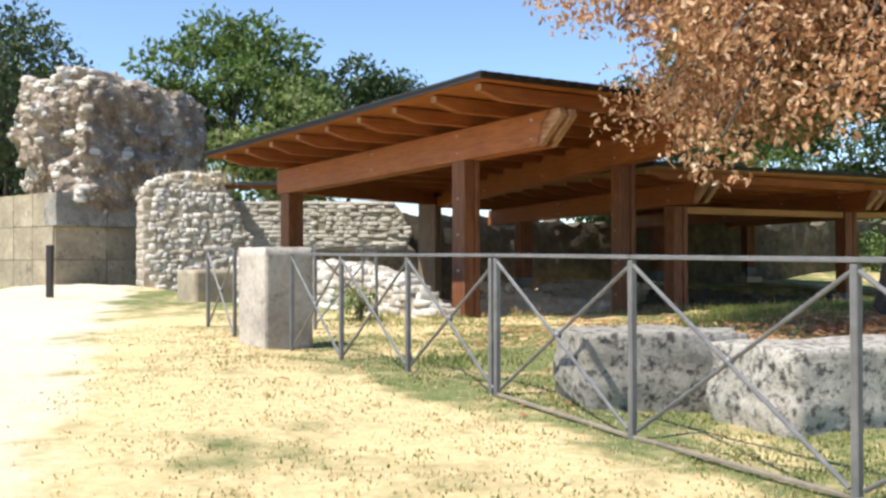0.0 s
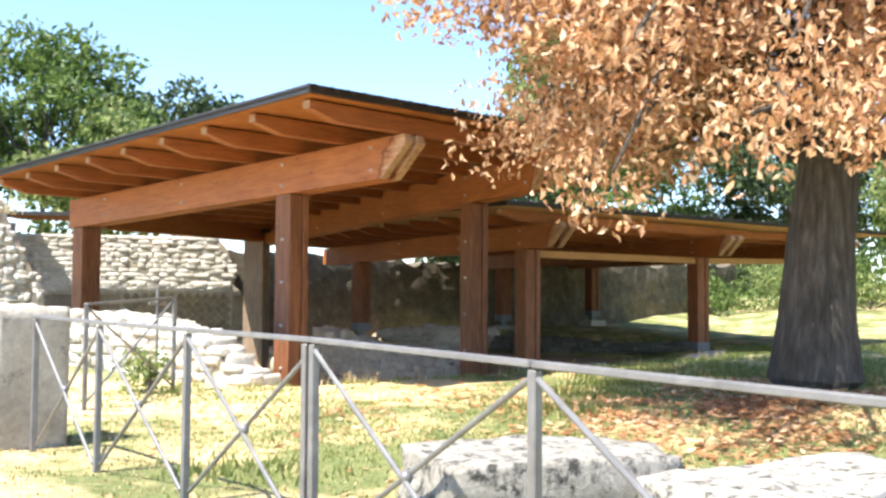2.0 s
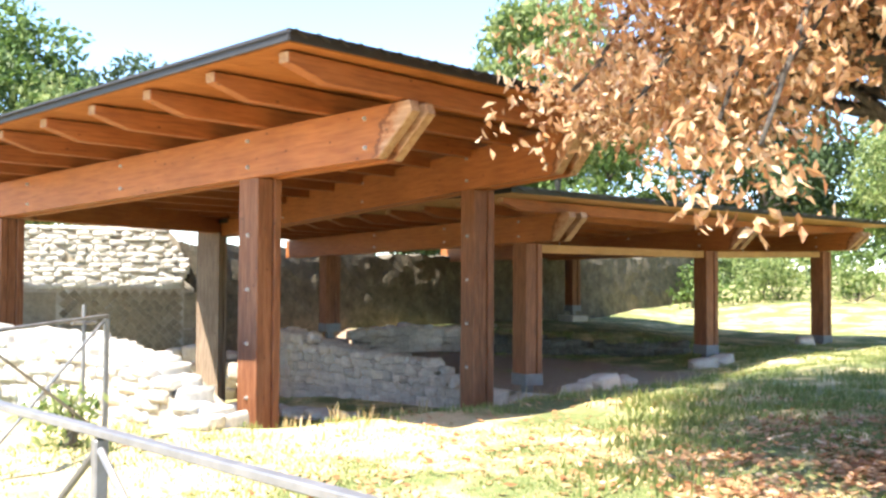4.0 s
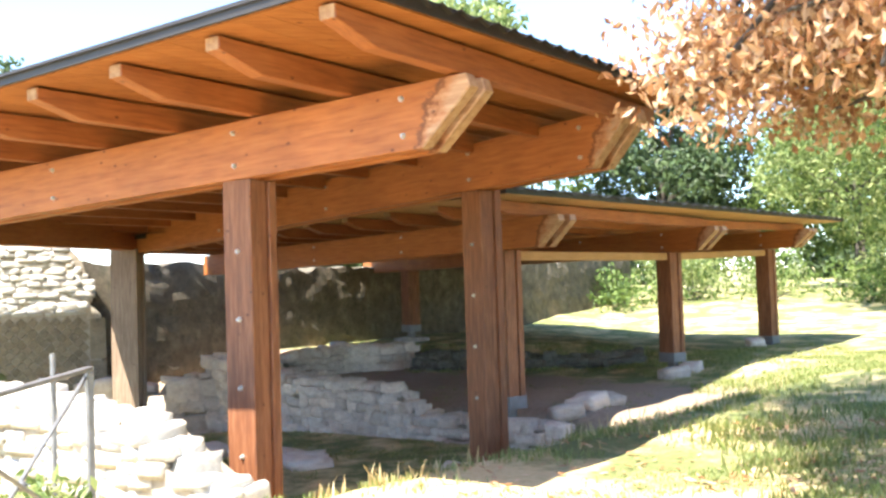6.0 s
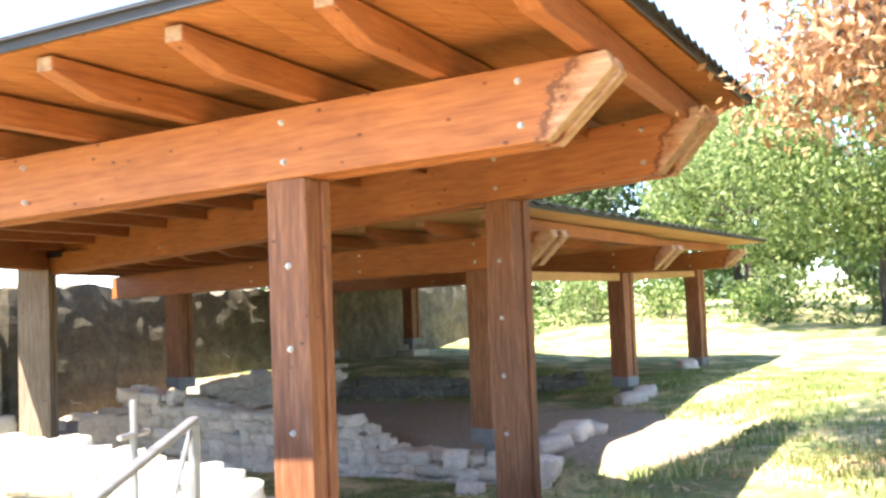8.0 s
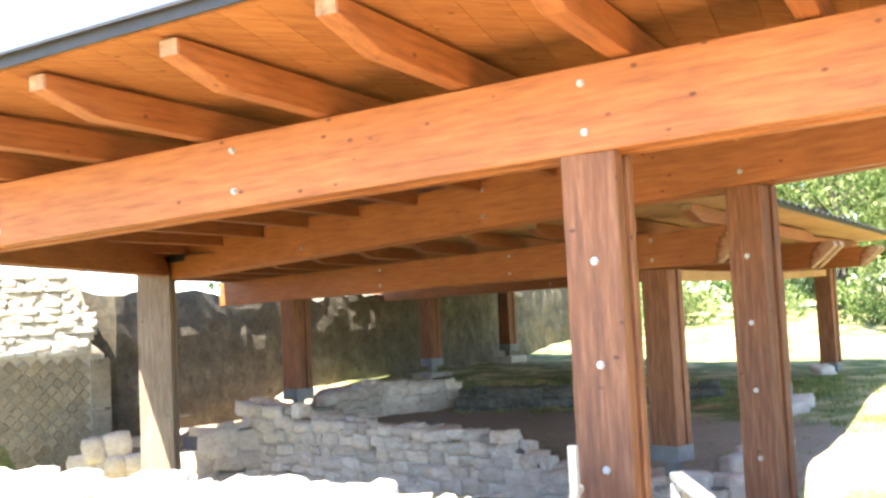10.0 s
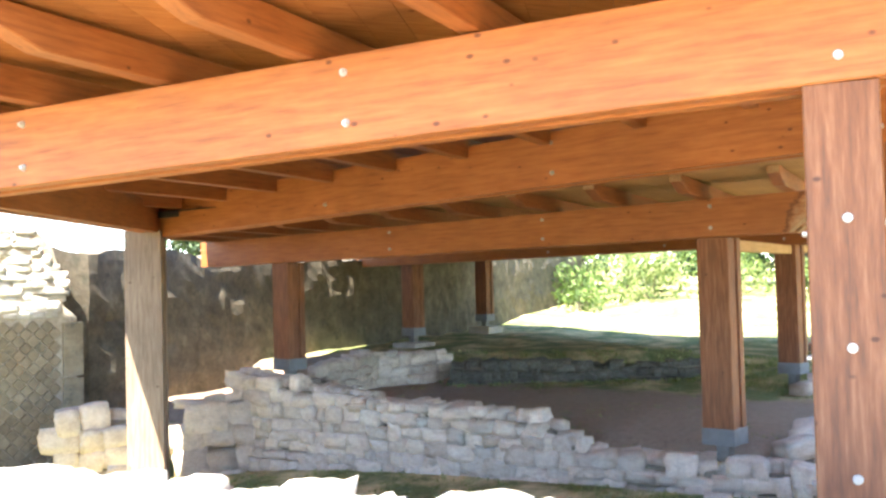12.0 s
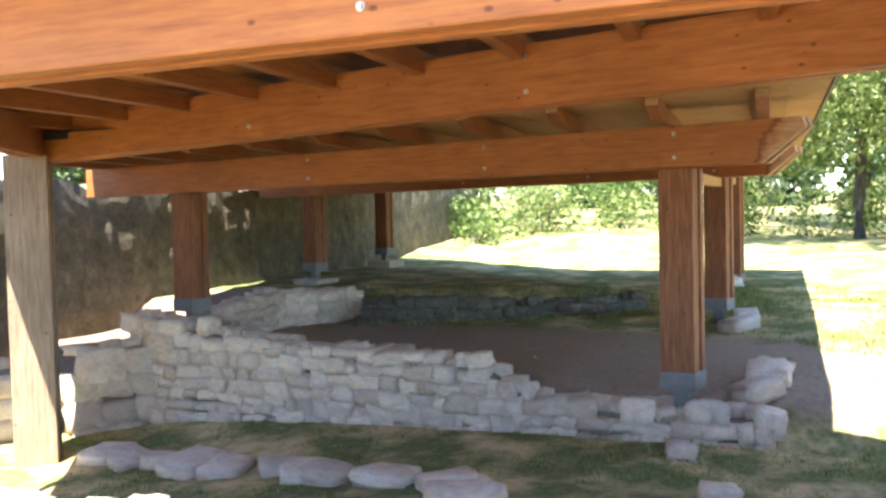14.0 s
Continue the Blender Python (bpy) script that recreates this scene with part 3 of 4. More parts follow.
def fence(pts, heights, label, doubles=(), kerb=True, brace=True):
    """Flat-topped steel fence with crossed braces between its posts."""
    root = thing("steel_fence", Matrix(), label, "fence")
    tops = []
    for i, ((x, y), h) in enumerate(zip(pts, heights)):
        z = height(x, y) - 0.1
        bm = boxm(Matrix.Translation((x, y, (z + h) / 2)) @ Matrix.Rotation(0.5, 4, "Z"), 0.042, 0.042, h - z, 0.005)
        part("post", bm, M_FENCE, root)
        if i in doubles:
            dx = Vector((pts[i + 1][0] - x, pts[i + 1][1] - y, 0)).normalized() * 0.065
            bm = boxm(Matrix.Translation((x + dx.x, y + dx.y, (z + h) / 2)) @ Matrix.Rotation(0.5, 4, "Z"), 0.042, 0.042, h - z, 0.005)
            part("post", bm, M_FENCE, root)
        tops.append(Vector((x, y, h)))
    for a, b in zip(tops, tops[1:]):
        m = slope_axes(a + Vector((0, 0, 0.02)), b + Vector((0, 0, 0.02)))
        ln = (b - a).length
        part("top_rail", boxm(m @ pose(ln / 2, 0, 0), ln + 0.03, 0.045, 0.026, 0.004), M_FENCE, root)
        if brace:
            za, zb = height(a.x, a.y) + 0.06, height(b.x, b.y) + 0.06
            a1, b1 = a + (b - a).normalized() * 0.03 - Vector((0, 0, 0.03)), b - (b - a).normalized() * 0.03 - Vector((0, 0, 0.03))
            a0, b0 = Vector((a1.x, a1.y, za)), Vector((b1.x, b1.y, zb))
            side_n = (b - a).cross(Vector((0, 0, 1))).normalized() * 0.012
            tube("brace", a1 + side_n, b0 + side_n, 0.0125, root)
            tube("brace", a0 - side_n, b1 - side_n, 0.0125, root)
            mid = (a1 + b0 + a0 + b1) / 4
            bm = bmesh.new()
            bmesh.ops.create_uvsphere(bm, u_segments=10, v_segments=7, radius=0.03, matrix=Matrix.Translation(mid))
            part("knob", bm, M_FENCE, root, smooth=True)
        if kerb and a.y < 5.5:
            za, zb = height(a.x, a.y) + 0.03, height(b.x, b.y) + 0.03
            m = slope_axes((a.x, a.y, za - 0.01), (b.x, b.y, zb - 0.01))
            part("bottom_strip", boxm(m @ pose(ln / 2, 0, 0), ln, 0.035, 0.022, 0.004), M_MORTAR, root, "weathered earthy strip along the ground")
    return root


fence([(3.55, 0.4), (2.76, 1.88), (2.0, 3.33), (1.26, 4.75), (0.52, 6.17), (-0.19, 7.25), (-0.88, 8.3), (-1.5, 9.15)],
      [1.33, 1.34, 1.35, 1.37, 1.39, 1.40, 1.41, 1.43], "grey steel fence with crossed braces beside the path", (4,))
fence([(-2.85, 11.0), (-2.35, 10.25)], [1.50, 1.49], "short grey steel fence piece beyond the stone pillar", (), False)
fence([(-1.55, 11.2), (-0.9, 12.7)], [1.50, 1.57], "thin grey steel fence piece in front of the rubble wall", (), False)
bm = bmesh.new()
cyl(bm, (-1.12, 12.95, 0.5), (-1.12, 12.95, 1.68), 0.018, 0.018)
cyl(bm, (-1.2, 12.85, 1.52), (-1.04, 13.05, 1.52), 0.015, 0.015)
tagged(part("marker_pole", bm, M_FENCE), "thin grey steel pole with a short cross bar in the grass", "pole")
bm = boxm(pose(-7.75, 18.0, 1.15), 0.12, 0.12, 1.1, 0.01)
tagged(part("path_bollard", bm, M_SHEET), "slim dark square bollard beside the gravel path", "bollard")


# ---- stone things ----
def worn_block(name, p, rz, sx, sy, sz, material, label, category, seed, rough=0.08, square=0.85, cuts=9):
    me = rock_mesh(name, sx, sy, sz, rough, seed, cuts, square)
    ob = part(name, me, material, smooth=True)
    ob.matrix_basis = pose(p[0], p[1], p[2] + sz / 2, 0, 0, rz)
    return tagged(ob, label, category)


worn_block("stone_pillar", (-1.74, 9.53, 0.2), 41, 0.58, 0.58, 1.32, M_PILLAR, "upright square pale limestone pillar, weathered grey on one face", "pillar", 3, 0.018, 0.985, 12)
worn_block("limestone_block", (1.66, 6.25, 0.16), 12, 1.25, 0.75, 0.70, M_LICHEN, "large rough limestone block blotched with black lichen", "stone block", 5, 0.08, 0.9, 16)
worn_block("limestone_block", (2.80, 5.58, 0.12), 22, 1.5, 0.85, 0.70, M_LICHEN, "large rough limestone block lying in the grass", "stone block", 8, 0.08, 0.9, 16)
worn_block("limestone_block", (-4.35, 16.9, 0.42), 35, 0.85, 0.95, 0.80, M_ASHLAR, "squared limestone block before the ruined wall", "stone block", 12, 0.03, 0.93)

# ---- ruined tower ----
def ashlar(p, rz, cols, rows_, w, d, h, label):
    root = thing("ashlar_base", pose(*p, 0, 0, rz), label, "masonry base")
    core = boxm(pose(0, d / 2 + 0.02, h * rows_ / 2), w * cols - 0.06, d - 0.06, h * rows_ - 0.03)
    part("core", core, M_MORTAR, root)
    for r in range(rows_):
        for c in range(cols):
            x = (c + 0.5) * w - w * cols / 2
            top = r == rows_ - 1
            part("stone", rock_mesh("stone", w - 0.015, 0.62 if top else 0.5, h - 0.012, 0.035, r * 5 + c, 5, 0.96), M_GREYSTONE if top else M_ASHLAR, root).matrix_basis = pose(x - (0.06 if top else 0), 0.14 if top else 0.22, h * (r + 0.5))
        for c in range(3):
            dd = d / 3
            part("stone", rock_mesh("stone", 0.5, dd - 0.015, h - 0.012, 0.02, r * 3 + c + 40, 3, 0.96), M_ASHLAR, root).matrix_basis = pose(-w * cols / 2 + 0.2, (c + 0.5) * dd, h * (r + 0.5))
    return root


def rubble_mass(name, m, sx, sy, sz, rough, seed, cuts, material, square=0.6):
    bm = bmesh.new()
    bmesh.ops.create_cube(bm, size=2.0)
    bmesh.ops.subdivide_edges(bm, edges=list(bm.edges), cuts=cuts, use_grid_fill=True)
    off = Vector((seed * 11.3, seed * 2.7, seed * 4.9))
    for v in bm.verts:
        p = v.co.copy()
        s = p.normalized() * 1.28
        p = p * square + s * (1 - square)
        k = noise.fractal(p * 1.6 + off, 0.8, 2.2, 7)
        p += p.normalized() * k * rough
        p += noise.noise_vector(p * 6 + off) * 0.035
        v.co = m @ Vector((p.x * sx / 2, p.y * sy / 2, p.z * sz / 2))
    return bm


ashlar((-9.1, 24.85, 0.55), 50, 2, 3, 1.45, 3.2, 0.87, "base of large grey ashlar blocks under a rubble core")
tower = thing("ruined_tower", Matrix(), "tall ruined tower core of rubble and mortar on an ashlar base", "ruin")
TOWER_SPOTS = []
for pz, size, rough, seed, cuts in ((pose(-9.35, 26.5, 4.35, 0, 0, 50), (4.0, 3.4, 3.4), 0.26, 2, 46), (pose(-10.1, 26.1, 4.9, 0, 0, 30), (2.8, 2.6, 2.9), 0.3, 6, 30)):
    bm = rubble_mass("rubble_core", pz, *size, rough, seed, cuts, M_CORE)
    bm.normal_update()
    # pale crust stones only on sun-facing faces, to lighten the tower's lit side
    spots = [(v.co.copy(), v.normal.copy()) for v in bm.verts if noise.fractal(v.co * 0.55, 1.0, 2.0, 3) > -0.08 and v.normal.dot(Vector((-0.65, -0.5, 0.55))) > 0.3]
    TOWER_SPOTS.append(spots)
    part("rubble_core", bm, M_CORE, tower)


# ---- walls of single stones ----
STONES = [rock_mesh("stone", 1, 1, 1, 0.07, 20 + i, 2, 0.93) for i in range(10)]
ROUND = [rock_mesh("stone", 1, 1, 1, 0.27, 60 + i, 2, 0.76) for i in range(10)]
PALE = []
for src, src2 in zip(STONES, ROUND):
    a, b = src.copy(), src2.copy()
    a.materials.append(M_PALE)
    b.materials.append(M_PINK)
    c = src.copy()
    c.materials.append(M_SUNLIT)
    d, e = src2.copy(), src2.copy()
    d.materials.append(M_MOSSY)
    e.materials.append(M_SUNLIT)
    for me in (a, b, c, d, e):
        me.polygons.foreach_set("use_smooth", [True] * len(me.polygons))
    PALE.append((a, b, c, d, e))
rng = random.Random(4)


def stone_piece(parent, m, sx, sy, sz, kind=0):
    if kind == 5:
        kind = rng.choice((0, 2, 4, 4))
    ob = new("stone", rng.choice(PALE)[kind])
    ob.parent = parent
    ob.matrix_basis = m @ pose(0, 0, 0, rng.uniform(-5, 5) * (1 + kind % 2), rng.uniform(-4, 4) * (1 + kind % 2), rng.choice((0, 180)) + rng.uniform(-6, 6)) @ Matrix.Diagonal((sx, sy, sz, 1))
    return ob


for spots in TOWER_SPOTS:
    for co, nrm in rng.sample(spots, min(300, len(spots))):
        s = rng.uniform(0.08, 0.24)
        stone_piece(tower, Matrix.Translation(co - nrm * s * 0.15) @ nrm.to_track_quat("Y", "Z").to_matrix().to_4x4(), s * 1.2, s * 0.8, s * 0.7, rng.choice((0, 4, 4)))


def rubble_wall(name, pts, base, tops, thick, label, kind, course=0.17, length=(0.2, 0.5), faces=(1, -1), cap=True, cat="wall", limit=300, flush=0.0, inset=0.09, core_mat=None):
    """A wall of coursed stones along a plan line. tops: the height of the crown at each point."""
    root = thing(name, Matrix(), label, cat)
    count = 0
    for (p, q), (t0, t1), (b0, b1) in zip(zip(pts, pts[1:]), zip(tops, tops[1:]), zip(base, base[1:])):
        p3, q3 = Vector((*p, 0)), Vector((*q, 0))
        d = q3 - p3
        ln = d.length
        m = axes(p3, d)
        out = [(0, b0), (ln, b1), (ln, t1 - 0.09), (0, t0 - 0.09)]
        part("core", prism(out, -thick / 2 + inset, thick / 2 - inset, m), core_mat or M_MORTAR, root)
        for s in faces:
            z = min(b0, b1) + course / 2
            row = 0
            while z < max(t0, t1):
                u = rng.uniform(-0.1, 0.05)
                h = course * rng.uniform(0.75, 1.3)
                while u < ln:
                    w = rng.uniform(*length)
                    k = (u + w / 2) / ln
                    crown = t0 + (t1 - t0) * k + rng.uniform(-0.08, 0.05)
                    foot = b0 + (b1 - b0) * k
                    if foot - 0.1 < z < crown - 0.02 and count < limit and (kind != 5 or rng.random() > 0.14):
                        stone_piece(root, m @ pose(u + w / 2, s * (thick / 2 - 0.10 - flush + rng.uniform(-0.03, 0.03) * (0.5 if flush else 1)), z + rng.uniform(-0.015, 0.015) * (1 + kind % 2)), w * 1.02, 0.26, h * (rng.uniform(0.85, 1.4) if kind == 1 else 1.05), kind)
                        count += 1
                    u += w * 0.97
                z += h * 0.96
                row += 1
        if cap:
            u = 0.0
            while u < ln:
                w = rng.uniform(length[0], length[1]) * 0.75
                k = (u + w / 2) / ln
                t = t0 + (t1 - t0) * k
                if count < limit:
                    stone_piece(root, m @ pose(u + w / 2, rng.uniform(-0.08, 0.08), t - 0.06), w, thick * rng.uniform(0.4, 0.75), rng.uniform(0.12, 0.26), 4 if kind in (0, 5) else kind)
                    count += 1
                u += w * 0.9
    return root


rubble_wall("pale_rubble_wall", [(0.12, 13.28), (-0.45, 13.75), (-1.35, 14.55), (-2.3, 15.5), (-3.0, 16.25), (-3.6, 16.95)], [0.2, 0.2, 0.35, 0.4, 0.4, 0.4], [0.58, 1.10, 1.31, 1.315, 1.35, 1.40], 0.62,
            "low sunlit wall of pale limestone rubble beside the path", 5, 0.125, (0.10, 0.30), (1,), limit=480, flush=0.02, inset=0.015, core_mat=M_PALEMORTAR)
rubble_wall("ruined_stone_wall", [(5.75, 19.9), (4.35, 22.1), (3.95, 22.75), (2.6, 25.3), (1.35, 27.5)], [-0.65, -0.65, -0.7, -0.85, -1.0], [-0.12, -0.12, 0.30, 0.42, 0.75], 0.6,
            "ruined wall of pinkish limestone courses in the excavation", 1, 0.185, (0.18, 0.46), (1,), limit=420)
rubble_wall("revetment_wall", [(11.2, 27.0), (9.4, 28.0), (7.9, 28.85), (6.4, 29.75)], [-0.1, -0.1, -0.1, -0.1], [0.40, 0.30, 0.45, 0.42], 0.6,
            "low bank of dark mossy rubble behind the excavated floor", 3, 0.17, (0.15, 0.40), (1,), limit=200)
rubble_wall("ruined_stone_wall", [(1.55, 27.3), (0.55, 27.6)], [-1.1, -1.1], [0.45, 0.35], 0.55, "low end wall of large squared limestone blocks", 1, 0.36, (0.4, 0.7), (1,))
rubble_wall("ruined_stone_wall", [(0.1, 28.15), (-1.2, 28.35)], [-1.3, -1.3], [0.1, 0.2], 0.5, "low wall of squared limestone courses beside the tall wall", 1, 0.3, (0.35, 0.6), (1,))
rubble_wall("ruined_stone_wall", [(6.5, 30.4), (4.6, 30.2), (3.0, 28.9)], [0.0, 0.0, 0.0], [0.6, 0.72, 0.62], 0.5, "low ruined wall behind the excavated floor", 1, 0.19, (0.25, 0.5), (1,))


def flat_stones():
    for i in range(11):
        k = i / 10
        p = lerp((0.2, 26.0, 0), (2.0, 20.4, 0), k)
        x, y = p.x + rng.uniform(-0.15, 0.15), p.y + rng.uniform(-0.15, 0.15)
        z = height(x, y)
        s = rng.uniform(0.45, 0.75)
        ob = new("flat_stone", PALE[i % 10][1])
        ob.matrix_basis = pose(x, y, z + 0.05, rng.uniform(-4, 4), rng.uniform(-4, 4), rng.uniform(0, 360)) @ Matrix.Diagonal((s, s * 0.75, 0.2, 1))
        tagged(ob, "flat pale limestone slab lying in the excavated grass", "stone", "row of flat stones")
    for x, y, s in ((5.9, 20.3, 0.5), (6.4, 20.5, 0.6), (9.9, 23.6, 0.55), (10.5, 23.9, 0.5), (7.0, 20.9, 0.45), (3.6, 19.0, 0.35), (4.5, 20.2, 0.4), (14.8, 27.6, 0.5), (5.2, 18.1, 0.3)):
        z = height(x, y)
        ob = new("loose_stone", PALE[int(x * 7) % 10][1])
        ob.matrix_basis = pose(x, y, z + s * 0.12, 5, 8, x * 90) @ Matrix.Diagonal((s, s * 0.8, s * 0.5, 1))
        tagged(ob, "rough pale limestone lying on the ground", "stone", "loose stones")


flat_stones()


def bulk_wall(name, pts, thick, tops, base, material, label, step=0.25, ragged=0.15, relief=0.05, seed=1):
    """A masonry wall with an uneven face and crown, as one mesh."""
    bm = bmesh.new()
    off = Vector((seed * 5.1, seed * 9.7, 0))
    cols = []
    total = 0.0
    for i, (p, q) in enumerate(zip(pts, pts[1:])):
        p3, q3 = Vector((*p, 0)), Vector((*q, 0))
        n = max(2, int((q3 - p3).length / step))
        nrm = Vector((0, 0, 1)).cross((q3 - p3).normalized())
        for k in range(n + (i == len(pts) - 2)):
            f = k / n
            c = lerp(p3, q3, f)
            t = tops[i] + (tops[i + 1] - tops[i]) * f
            t += ragged * noise.fractal(Vector((c.x * 1.1, c.y * 1.1, seed)), 0.9, 2.1, 4)
            cols.append((c, nrm, t))
    rows = max(3, int((max(tops) - base) / step))
    grid = []
    for c, nrm, t in cols:
        line = []
        for s in (1, -1):
            zs = [base + (t - base) * j / rows for j in range(rows + 1)]
            for z in (zs if s == 1 else zs[::-1]):
                k = relief * noise.fractal(Vector((c.x * 1.7, c.y * 1.7 + s * 9, z * 1.7)) + off, 0.8, 2.1, 5)
                line.append(bm.verts.new(c + nrm * s * (thick / 2 + k) + Vector((0, 0, z))))
        grid.append(line)
    for a, b in zip(grid, grid[1:]):
        for j in range(len(a) - 1):
            bm.faces.new((a[j], b[j], b[j + 1], a[j + 1]))
    bm.faces.new(grid[0])
    bm.faces.new(grid[-1][::-1])
    bmesh.ops.recalc_face_normals(bm, faces=bm.faces)
    return tagged(part(name, bm, material), label, "wall", "", "structure")


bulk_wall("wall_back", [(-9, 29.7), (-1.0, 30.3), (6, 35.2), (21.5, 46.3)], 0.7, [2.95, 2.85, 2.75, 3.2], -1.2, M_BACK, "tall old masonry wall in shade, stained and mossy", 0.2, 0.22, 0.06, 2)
rubble_wall("sloping_ruined_wall", [(-4.55, 21.88), (-4.85, 21.77), (-5.3, 21.6), (-6.0, 21.34), (-6.65, 21.1)], [0.3, 0.3, 0.3, 0.3, 0.3], [1.75, 2.35, 3.35, 3.42, 3.2], 0.8,
            "pale ruined wall of small limestone courses with a sloping end", 5, 0.12, (0.09, 0.26), (1,), limit=620, flush=0.016, inset=0.0, core_mat=M_PALEMORTAR)
rubble_wall("sloping_ruined_wall", [(-6.65, 21.15), (-7.3, 22.7)], [0.3, 0.3], [3.2, 3.0], 0.5, "side of a pale ruined limestone wall", 0, 0.13, (0.12, 0.3), (1,), limit=200, flush=0.016, inset=0.0, core_mat=M_PALEMORTAR)


# ---- old wall beside the shelter ----
def old_wall():
    a, b = Vector((-1.0, 29.62, 0)), Vector((-8.2, 28.4, 0))
    d = (b - a).normalized()
    m = axes(a, d)
    ln = (b - a).length
    root = thing("old_masonry_wall", m, "old wall of diamond-set stones below and pale level courses above", "wall")
    part("core", prism([(0.05, -1.3), (ln, -1.3), (ln, 3.2), (0.75, 3.25), (0.45, 2.9), (0.3, 2.4), (0.28, 1.9), (0.05, 1.7)], -0.62, -0.012), M_PALEMORTAR, root)
    me = mesh_from("stone", boxm(Matrix(), 0.159, 0.08, 0.159, 0.012))
    me.materials.append(M_RETIC)
    n = 0
    for r in range(25):
        for k in range(12):
            x, z = 0.42 + k * 0.235 + (0.1175 if r % 2 else 0), -1.15 + r * 0.1175
            if z < 1.6 and n < 300:
                ob = new("stone", me)
                ob.parent = root
                ob.matrix_basis = pose(x, -0.03 + 0.012 * math.sin(r * 7 + k * 3), z, 0, 45, 0)
                n += 1
    part("plain_face", boxm(pose((3.3 + ln) / 2, -0.01, 0.2), ln - 3.3, 0.06, 2.8), M_RETIC, root, "worn stone facing")
    for z in (-0.95, -0.3, 0.35, 1.0, 1.45):
        q = part("quoin", rock_mesh("quoin", 0.34, 0.66, 0.62 if z < 1.2 else 0.3, 0.03, int(z * 10) + 30, 4, 0.95), M_RETIC, root, "squared pale stones at the wall's end")
        q.matrix_basis = pose(0.12, -0.3, z)
    # courses above the roof's shadow line, whitened in colour as sunlit stone
    z = 1.70
    n = 0
    while z < 3.2:
        h = rng.uniform(0.10, 0.17)
        u = 0.28 + 0.5 * max(0, z - 2.3) + 0.12 * math.sin(z * 5)
        while u < 6.2 and n < 300:
            w = rng.uniform(0.16, 0.46)
            if rng.random() > 0.03:
                stone_piece(root, pose(u + w / 2, -0.093 + rng.uniform(-0.012, 0.01), z + h / 2), w * 1.06, 0.2, h * 1.13, 2)
            n += 1
            u += w
        z += h
    return root


old_wall()


# ---- trees and bushes ----
def limb(bm, pts, radii, seg=9):
    rings = []
    for i, (p, r) in enumerate(zip(pts, radii)):
        d = (pts[min(i + 1, len(pts) - 1)] - pts[max(i - 1, 0)]).normalized()
        q = d.to_track_quat("Z", "Y")
        rings.append([bm.verts.new(p + q @ Vector((math.cos(a), math.sin(a), 0)) * r * (1 + 0.05 * math.sin(3 * a + 0.4 * i) + 0.035 * math.sin(7 * a + 0.3 * i)))
                      for a in (2 * math.pi * k / seg for k in range(seg))])
    for a, b in zip(rings, rings[1:]):
        for k in range(seg):
            bm.faces.new((a[k], a[(k + 1) % seg], b[(k + 1) % seg], b[k]))
    bm.faces.new(rings[-1])


def leaf_cloud(centers, per, size, seed, droop=0.3, fold=True):
    """Leaves round the given centres (place, radius): each a small folded blade. Returns a mesh."""
    r = np.random.RandomState(seed)
    co, faces = [], []
    for c, rad in centers:
        n = int(per * rad * rad)
        dirs = r.normal(size=(n, 3))
        dirs /= np.linalg.norm(dirs, axis=1)[:, None]
        rr = rad * (0.55 + 0.5 * r.rand(n)) * (0.8 + 0.4 * r.rand(n))
        pos = np.array(c) + dirs * rr[:, None] * np.array([1, 1, 0.72])
        for p in pos:
            a = r.normal(size=3)
            a[2] -= droop * 2
            a /= np.linalg.norm(a)
            b = np.cross(a, r.normal(size=3))
            b /= np.linalg.norm(b) + 1e-6
            s = size * (0.6 + 0.8 * r.rand())
            up = np.cross(a, b) * s * 0.12
            i = len(co)
            co += [p - a * s * 0.5, p + b * s * 0.24 + up, p + a * s * 0.5, p - b * s * 0.24 + up]
            faces += [(i, i + 1, i + 2, i + 3)] if not fold else [(i, i + 1, i + 2), (i, i + 2, i + 3)]
    me = bpy.data.meshes.new("crown")
    me.from_pydata([tuple(map(float, q)) for q in co], [], faces)
    return me


def branch_points(start, ends, seed, n=5, sag=0.1):
    r = random.Random(seed)
    out = []
    for e in ends:
        pts = []
        for i in range(n + 1):
            k = i / n
            p = lerp(start, e, k) + Vector((r.uniform(-1, 1), r.uniform(-1, 1), r.uniform(-1, 1))) * 0.12 * (e - start).length * k * (1 - k) * 2
            p.z += math.sin(k * math.pi) * 0.12 * (e - start).length - sag * k * k
            pts.append(p)
        out.append(pts)
    return out


